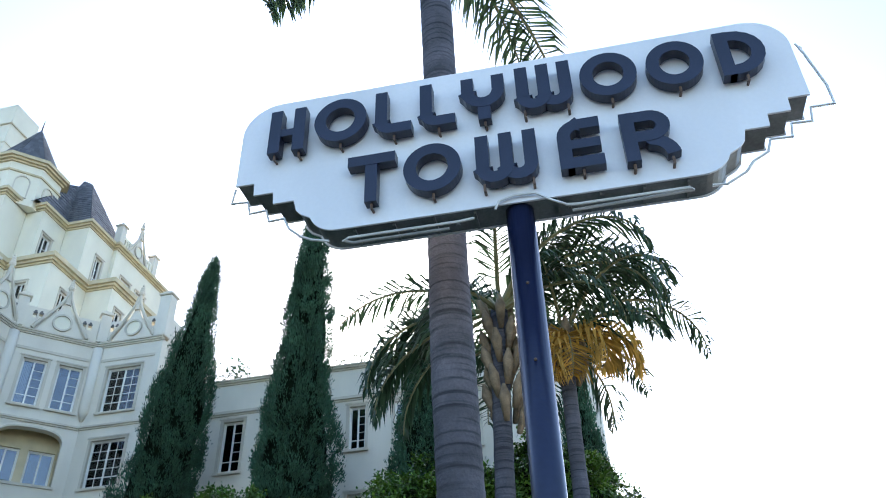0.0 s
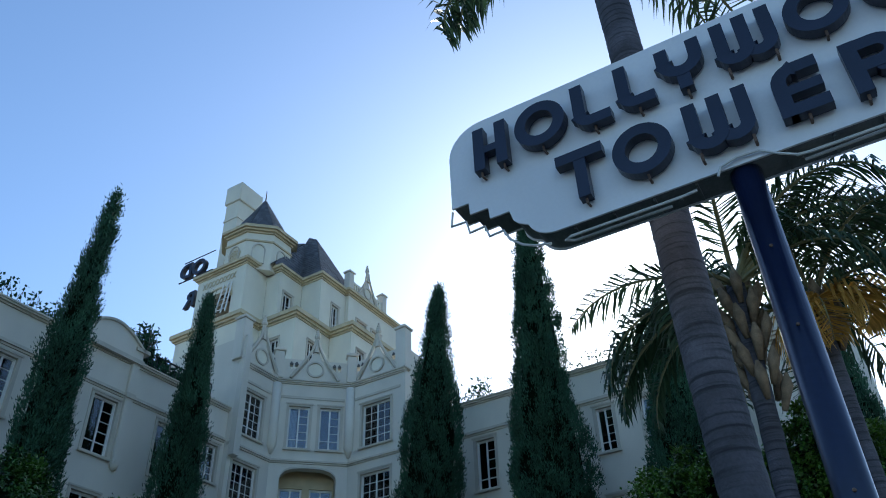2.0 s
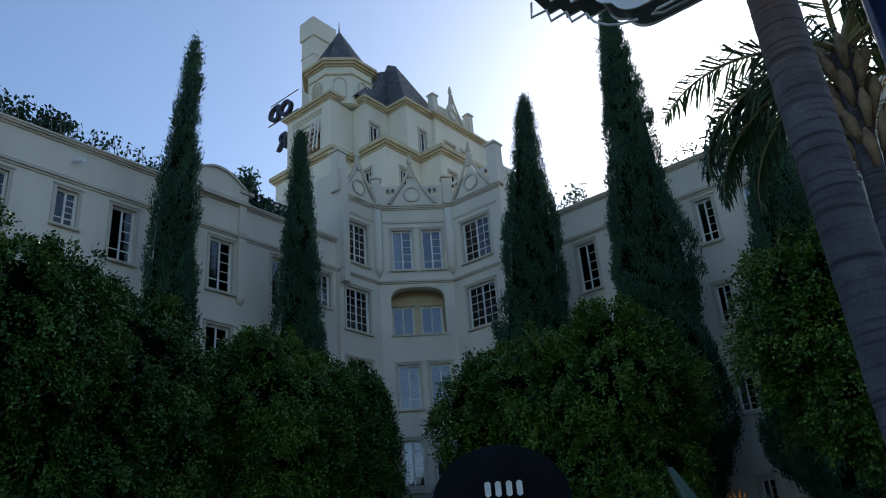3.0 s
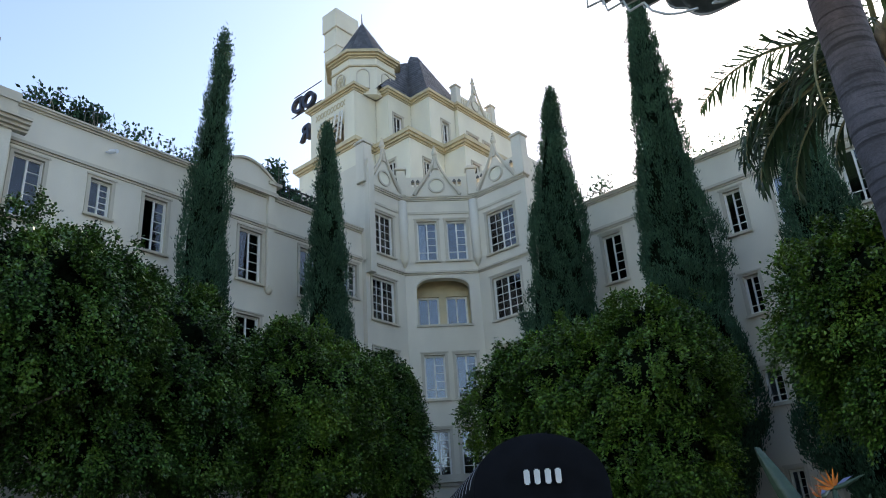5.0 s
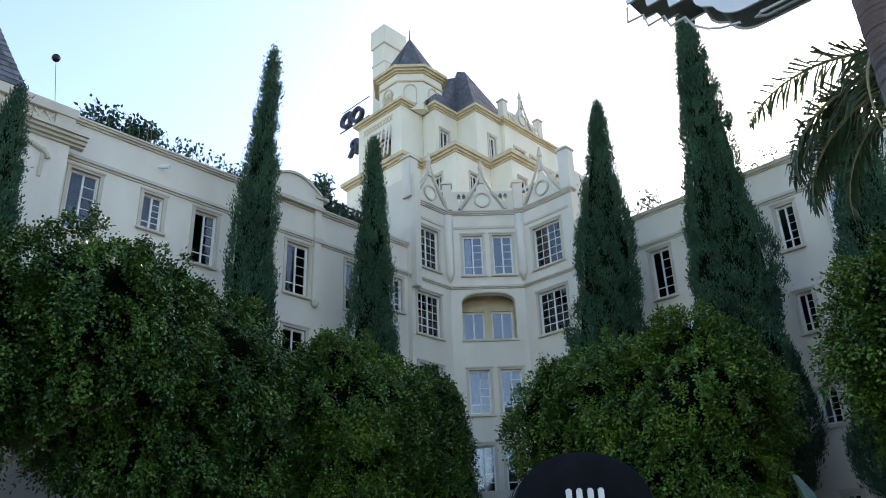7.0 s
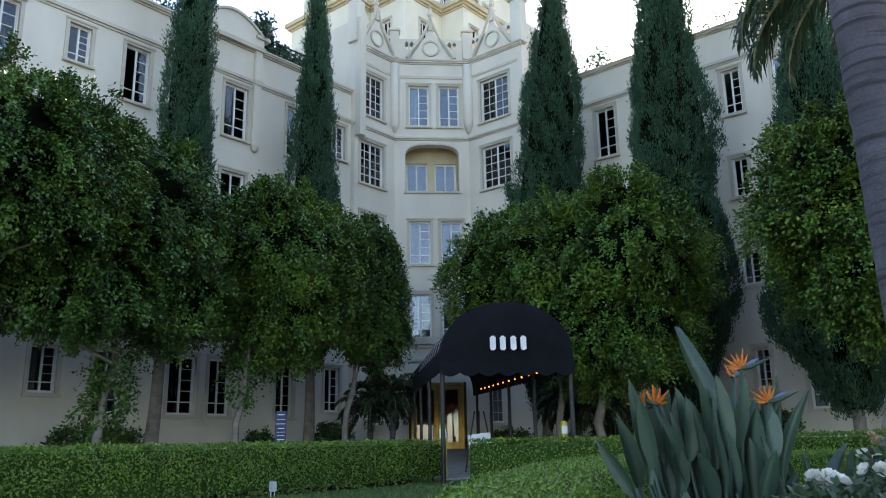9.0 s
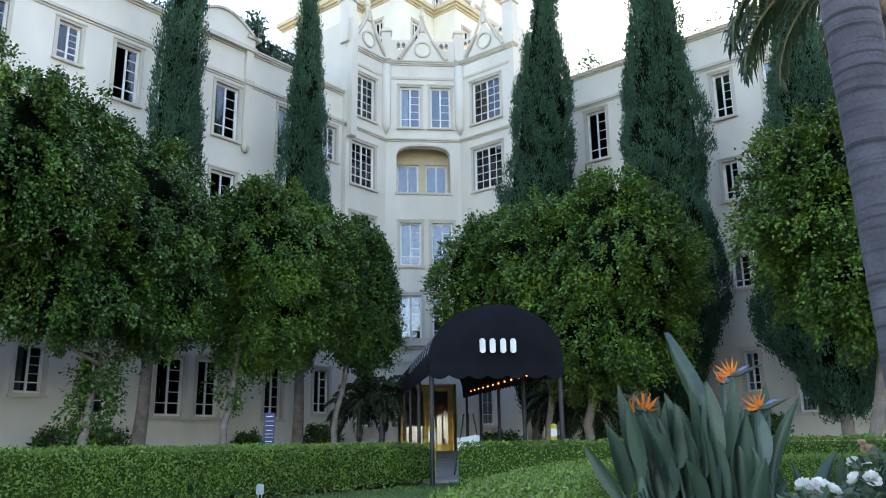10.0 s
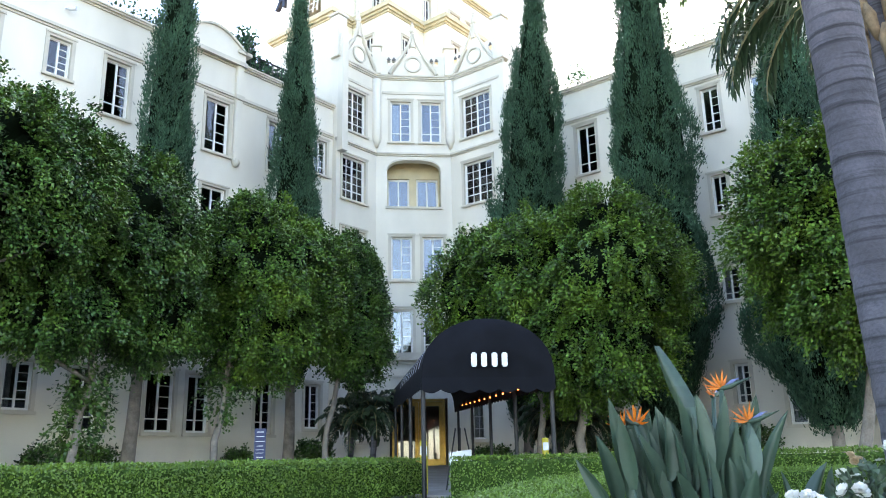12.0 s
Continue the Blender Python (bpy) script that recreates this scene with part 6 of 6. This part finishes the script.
# ---- bird of paradise ----
def strelitzia(x, y, z0, seed, n, hmin, hmax, spread, flowers=(), label="clump of bird of paradise with long grey-green paddle leaves"):
    r = random.Random(seed)
    pl = thing("bird_of_paradise", label, "plant", pose(x, y, z0), group="bird of paradise")
    for k in range(n):
        a = r.uniform(0, 2 * math.pi)
        h = r.uniform(hmin, hmax)
        out = spread * r.uniform(0.0, 1.0) * (1.15 - 0.5 * (h - hmin) / max(0.01, hmax - hmin))
        b = Vector((math.cos(a), math.sin(a), 0))
        p0 = b * r.uniform(0.0, 0.22) + Vector((r.uniform(-0.1, 0.1), r.uniform(-0.1, 0.1), 0))
        p1 = p0 + b * out * 0.6 + Vector((0, 0, h * 0.62))
        p2 = p1 + (b * r.uniform(-0.05, 0.22) + Vector((r.uniform(-0.13, 0.13), r.uniform(-0.13, 0.13), 1))).normalized() * h * r.uniform(0.26, 0.42)
        bm = tube(bmesh.new(), [p0, p0.lerp(p1, 0.5) - b * 0.03, p1], [0.014, 0.011, 0.008], 6)
        leaf = part("stem", bm, STREL, pl, "", None, True)
        # blade: a channelled paddle, wider at the middle
        bm = bmesh.new()
        w = r.uniform(0.016, 0.042) + 0.016 * h / hmax
        d = (p2 - p1).normalized()
        s = d.cross(Vector((math.cos(a + r.uniform(0.6, 2.4)), math.sin(a + r.uniform(0.6, 2.4)), 0.2))).normalized()
        up = s.cross(d)
        rows, m = [], 10
        bendv = b * r.uniform(-0.02, 0.09)
        for i in range(m + 1):
            t = i / m
            c = p1.lerp(p2, t) + bendv * t * t
            ww = w * max(0.02, math.sin(math.pi * (0.06 + 0.94 * t)) ** 0.7 * (1.15 - 0.35 * t))
            rows.append([bm.verts.new(c + s * ww * q + up * (abs(q) * ww * 0.8)) for q in (-1, -0.5, 0, 0.5, 1)])
        for u, v in zip(rows, rows[1:]):
            for i in range(4):
                bm.faces.new((u[i], u[i + 1], v[i + 1], v[i]))
        part("blade", bm, STREL, leaf, "", None, True)
    for fx, fy, fz, yaw in flowers:
        m = pose(0, 0, 0)
        base = Vector((fx * 0.3, fy * 0.3, 0))
        hd = Vector((fx, fy, fz))
        st = part("flower_stem", tube(bmesh.new(), [base, base.lerp(hd, 0.6) + Vector((0.02, 0, 0.05)), hd], [0.014, 0.012, 0.012], 6), STREL, pl, "", None, True)
        hm = pose(fx, fy, fz, 0, 0, yaw) @ Matrix.Scale(0.72, 4)
        beak = tube(bmesh.new(), [(-0.03, 0, 0), (0.06, 0, 0.02), (0.2, 0, 0.075)], [0.012, 0.02, 0.003], 6)
        part("beak", beak, STREL, st, "grey-green pointed spathe", hm, True)
        for k, (ang, ln) in enumerate(((100, 0.13), (82, 0.15), (120, 0.14), (140, 0.15), (160, 0.13), (68, 0.12), (172, 0.1))):
            dx, dz = math.cos(radians(ang)), math.sin(radians(ang))
            side = 0.025 * ((k % 3) - 1)
            bm = bmesh.new()
            q = [(0, side * 0.2, 0.01), (dx * ln * 0.4 - dz * 0.009, side, dz * ln * 0.4 + dx * 0.009), (dx * ln, side * 1.6, dz * ln), (dx * ln * 0.4 + dz * 0.009, side + 0.006, dz * ln * 0.4 - dx * 0.009)]
            bm.faces.new([bm.verts.new(p) for p in q])
            q2 = [(p[0], p[1] - 0.008, p[2]) for p in q]
            bm.faces.new([bm.verts.new(p) for p in q2[::-1]])
            part("petal", bm, ORANGE, st, "", hm)
        bm = bmesh.new()
        bm.faces.new([bm.verts.new(p) for p in ((0.02, 0, 0.03), (0.07, 0.01, 0.065), (0.13, 0, 0.075), (0.07, -0.008, 0.04))])
        part("nectar_petal", bm, BLUE, st, "violet blue arrow petal", hm)
    return pl


bop = strelitzia(-1.75, 4.05, 0.72, 5, 125, 0.45, 1.2, 0.34,
    flowers=((0.26, -0.12, 1.14, 12.0), (0.34, -0.02, 0.98, 14.0), (-0.24, -0.2, 0.97, 40.0), (-0.16, -0.22, 0.99, 150.0), (0.06, 0.3, 1.14, 80.0)))
part("tall_blade", (lambda bm: ([bm.faces.new(q) for u, v in [(u, v) for u, v in zip(
    [[bm.verts.new((-0.1 + 0.28 * (1 - t) + s * (0.055 * max(0.03, math.sin(math.pi * (0.05 + 0.93 * (1 - t))) ** 0.75)), -0.05 + abs(s) * 0.04, 0.74 + 0.66 * t)) for s in (-1, -0.5, 0, 0.5, 1)] for t in [i / 12 for i in range(12)]],
    [[bm.verts.new((-0.1 + 0.28 * (1 - t) + s * (0.055 * max(0.03, math.sin(math.pi * (0.05 + 0.93 * (1 - t))) ** 0.75)), -0.05 + abs(s) * 0.04, 0.74 + 0.66 * t)) for s in (-1, -0.5, 0, 0.5, 1)] for t in [(i + 1) / 12 for i in range(12)]])]
    for q in [(u[i], u[i + 1], v[i + 1], v[i]) for i in range(4)]], bm)[1])(bmesh.new()), STREL, bop, "one tall broad leaf", None, True)
part("tall_stem", tube(bmesh.new(), [(0.0, 0, 0), (0.1, -0.03, 0.4), (0.17, -0.05, 0.78)], 0.014, 6), STREL, bop)
strelitzia(-1.5, 4.75, 0.75, 6, 18, 0.35, 0.75, 0.4, label="smaller leafy clump of bird of paradise")
strelitzia(-0.8, 4.9, 0.75, 8, 14, 0.5, 1.05, 0.35, label="upright clump of bird of paradise leaves behind the roses")
strelitzia(-12.2, 19.6, 1.15, 9, 20, 0.5, 1.0, 0.6, label="spiky clump of strap leaves under the tree")


# ---- white roses ----
def rose_mesh(seed):
    r = random.Random(seed)
    bm = bmesh.new()
    for k in range(16):
        lay = k // 5
        a = k * 2.399
        rad, tilt = 0.034 - 0.008 * lay, 0.5 + 0.3 * lay
        c = Vector((math.cos(a) * rad * 0.5, math.sin(a) * rad * 0.5, 0.004 * lay))
        o = Vector((math.cos(a), math.sin(a), 0))
        s = Vector((-math.sin(a), math.cos(a), 0))
        u = (o * math.cos(tilt) + Vector((0, 0, math.sin(tilt)))).normalized()
        q = [c - s * 0.012, c + u * 0.02 - s * 0.026, c + u * 0.04 - s * 0.014, c + u * 0.043 + s * 0.014, c + u * 0.02 + s * 0.026, c + s * 0.012]
        bm.faces.new([bm.verts.new(p + Vector((r.uniform(-0.004, 0.004), r.uniform(-0.004, 0.004), r.uniform(-0.004, 0.004)))) for p in q])
    return bm


ROSES = [mesh_of(rose_mesh(k), "bloom", ROSE) for k in range(4)]
FADED = material("faded_petal", (0.5, 0.36, 0.22), 0.7, vary=0.3, scale=9, trans=0.2, bump=0)
OLD = [mesh_of(rose_mesh(k + 9), "faded_bloom", FADED) for k in range(2)]


def rose_bush(x, y, z0, rx, ry, h, seed, blooms, old):
    r = np.random.default_rng(seed)
    pl = thing("rose_bush", "low rose bush with white and some faded blooms", "plant", pose(x, y, z0), group="roses")
    bm = bmesh.new()
    for k in range(26):
        a, q = r.uniform(0, 6.28), r.random() ** 0.5
        tip = (math.cos(a) * rx * q, math.sin(a) * ry * q, h * (0.55 + 0.3 * r.random()) * (1 - 0.3 * q ** 2))
        tube(bm, [(tip[0] * 0.2, tip[1] * 0.2, 0), (tip[0] * 0.7, tip[1] * 0.7, tip[2] * 0.6), tip], [0.008, 0.006, 0.003], 5)
    tagged(part("cane_tangle", bm, STEMWOOD, pl), kind="stuff")
    n = 6500
    a, q = r.random(n) * 6.28, r.random(n) ** 0.5
    c = np.stack([np.cos(a) * q * rx, np.sin(a) * q * ry, h * (1 - 0.35 * q ** 2) * r.random(n) ** 0.6], 1)
    d = unit(r.normal(size=(n, 3)) + np.array([0, 0, 0.3]))
    v, f = leaf_quads(c, d, across(d, r), 0.05 * (0.6 + 0.7 * r.random(n)), 0.015)
    part("leaves", arrays("leaves", v, f, ROSELEAF), None, pl)
    for k in range(blooms + old):
        if k % 3 == 0:
            a, q = r.random() * 6.28, r.random() ** 0.5
        m = pose(math.cos(a) * q * rx + r.uniform(-0.045, 0.045), math.sin(a) * q * ry + r.uniform(-0.045, 0.045), h * (1.03 - 0.3 * q ** 2) + r.uniform(-0.03, 0.02), r.uniform(-50, 50), r.uniform(-50, 50), r.uniform(0, 360)) @ Matrix.Scale(r.uniform(0.45, 0.8), 4)
        part("bloom" if k < blooms else "faded_bloom", ROSES[k % 4] if k < blooms else OLD[k % 2], None, pl, "", m)
    return pl


rose_bush(-1.0, 3.5, 0.72, 0.48, 0.45, 0.64, 61, 20, 12)
rose_bush(-0.72, 4.1, 0.72, 0.5, 0.45, 0.84, 62, 34, 14)
rose_bush(-0.2, 4.2, 0.72, 0.55, 0.5, 0.98, 63, 34, 9)
rose_bush(-0.5, 3.5, 0.72, 0.5, 0.4, 0.62, 64, 18, 9)

# small dark ball on a thin mast over the west roof
mast = thing("roof_mast", "thin wire mast with a small dark ball on the roof", "antenna", pose(-22.2, 6.3, 14.3))
part("rod", tube(bmesh.new(), [(0, 0, 0), (0.05, -0.1, 1.6), (0.0, -0.3, 3.1)], [0.012, 0.01, 0.008], 5), BLACKMETAL, mast)
bm = bmesh.new()
bmesh.ops.create_uvsphere(bm, u_segments=12, v_segments=8, radius=0.13, matrix=Matrix.Translation((0, -0.3, 3.15)))
part("ball", bm, BLACKMETAL, mast, "", None, True)

# ---- small things in the court ----
box_light = thing("landscape_light", "small pale grey electrical box on two stakes by the hedge", "utility box", pose(-9.05, 7.03, ground_z(-9.05, 7.03)))
part("housing", box(bmesh.new(), -0.035, 0.035, -0.042, 0.042, 0.09, 0.22, 0.008), GREYPLASTIC, box_light)
for s in (-0.03, 0.03):
    part("stake", tube(bmesh.new(), [(0, s, -0.05), (0, s, 0.1)], 0.009, 6), GREYPLASTIC, box_light)

gx, gy = -14.6, 11.55
board = thing("notice_sign", "small dark blue notice sign on a post by the wall", "sign", pose(gx, gy, ground_z(gx, gy), 0, 0, 50))
part("post", tube(bmesh.new(), [(0, 0.02, -0.1), (0, 0.02, 1.2)], 0.025, 8), BLACKMETAL, board)
part("panel", box(bmesh.new(), -0.125, 0.125, -0.02, -0.001, 0.5, 1.28, 0.008), SIGNBLUE, board)
for i, (w, z, h) in enumerate(((0.1, 1.2, 0.04), (0.12, 1.1, 0.025), (0.13, 1.0, 0.03), (0.09, 0.9, 0.03), (0.12, 0.82, 0.02), (0.11, 0.75, 0.02), (0.1, 0.66, 0.03))):
    part("print_bar", box(bmesh.new(), -w * 0.75, w * 0.75, -0.026, -0.0215, z - h / 5, z + h / 5), NUMBER, board)

easel = thing("easel", "white notice board leaning on a black easel", "easel", pose(*on_axis(13.2, -0.2, 0.0), 0, 0, 40))
part("board", box(bmesh.new(), -0.22, 0.22, -0.015, 0.015, -0.17, 0.17, 0.006), WHITE, easel, "", pose(0, 0, 0.6, -12, -8, 0))
for s in (-0.3, 0.3):
    part("leg", tube(bmesh.new(), [(s, -0.06, 0), (s * 0.3, 0.08, 1.2)], 0.014, 6), BLACKMETAL, easel)
part("leg", tube(bmesh.new(), [(0, 0.45, 0), (0, 0.08, 1.2)], 0.014, 6), BLACKMETAL, easel)
for s, w in ((14.2, -1.0), (12.0, 1.75)):
    b = thing("bollard", "short yellow bollard with a white label beside the path", "bollard", pose(*on_axis(s, w)))
    part("post", tube(bmesh.new(), [(0, 0, -0.1), (0, 0, 0.95), (0, 0, 0.98)], [0.07, 0.07, 0.05], 12), YELLOW, b, "", None, True)
    part("label_plate", box(bmesh.new(), -0.06, 0.06, -0.085, -0.072, 0.72, 0.88), WHITE, b, "", pose(0, 0, 0, 0, 0, 40))


def shrub(x, y, rad, h, seed, mat=FICUS, label="low dark green shrub at the foot of the wall"):
    g = ground_z(x, y)
    pl = thing("shrub", label, "shrub", pose(x, y, g), group="shrubs")
    blobs = [((0, 0, h * 0.5), (rad, rad, h * 0.5))]
    part("stems", tube(bmesh.new(), [(0, 0, -0.1), (0.05, 0, h * 0.6)], [0.04, 0.02], 6), WOODBARK, pl)
    v, f = leafy(blobs, int(90 * rad * rad + 60), 34, seed, size=0.09, droop=0.3, reach=0.35)
    part("leaves", arrays("leaves", v, f, mat), None, pl)


for i, (x, y, rad, h) in enumerate(((-19.6, 10.4, 0.55, 0.9), (-19.7, 9.4, 0.6, 1.0), (-19.8, 14.9, 0.4, 0.7), (-19.6, 17.6, 0.6, 0.9), (-11.9, 21.9, 0.7, 0.9), (-7.6, 22.6, 0.6, 1.3), (-14.8, 20.6, 0.7, 0.6))):
    shrub(x, y, rad, h, 80 + i)

# leafy shoots hanging low on the trunks
for i, (x, y, z) in enumerate(((-16.4, 8.5, 3.2), (-16.4, 8.3, 2.3), (-16.5, 11.9, 3.3))):
    pl = thing("trunk_shoots", "leafy side shoots growing from a tree trunk", "plant", pose(x, y, z))
    part("stem", tube(bmesh.new(), [(-0.1, 0, -0.5), (0, 0, 0)], 0.02, 5), WOODBARK, pl)
    v, f = leafy([((0, 0, 0), (0.35, 0.4, 0.7))], 45, 24, 90 + i, size=0.09)
    part("leaves", arrays("leaves", v, f, FICUS), None, pl)

# ---- lawn blades ----
r = np.random.default_rng(77)
n = 70000
gx_, gy_ = -9.2 + 8.4 * r.random(n), 3.0 + 10.0 * r.random(n)
keep = (gx_ < -0.55 * gy_ + 0.9 - 0.0) & (-gx_ + gy_ > 5.0)
gx_, gy_ = gx_[keep], gy_[keep]
gz_ = np.interp((-gx_ + gy_) / math.sqrt(2), (1.6, 2.2, 10.0, 14.0, 28.0), (0.0, 0.7, 0.86, 0.92, 1.38))
c = np.stack([gx_, gy_, gz_ - 0.005], 1)
d = unit(r.normal(size=c.shape) * 0.45 + np.array([0, 0, 1.0]))
v, f = leaf_quads(c, d, across(d, r), 0.05 * (0.6 + 0.7 * r.random(len(c))), 0.006)
grass = new("grass", arrays("grass", v, f, GRASS))
tagged(grass, "short mown green lawn grass", "grass", kind="stuff")
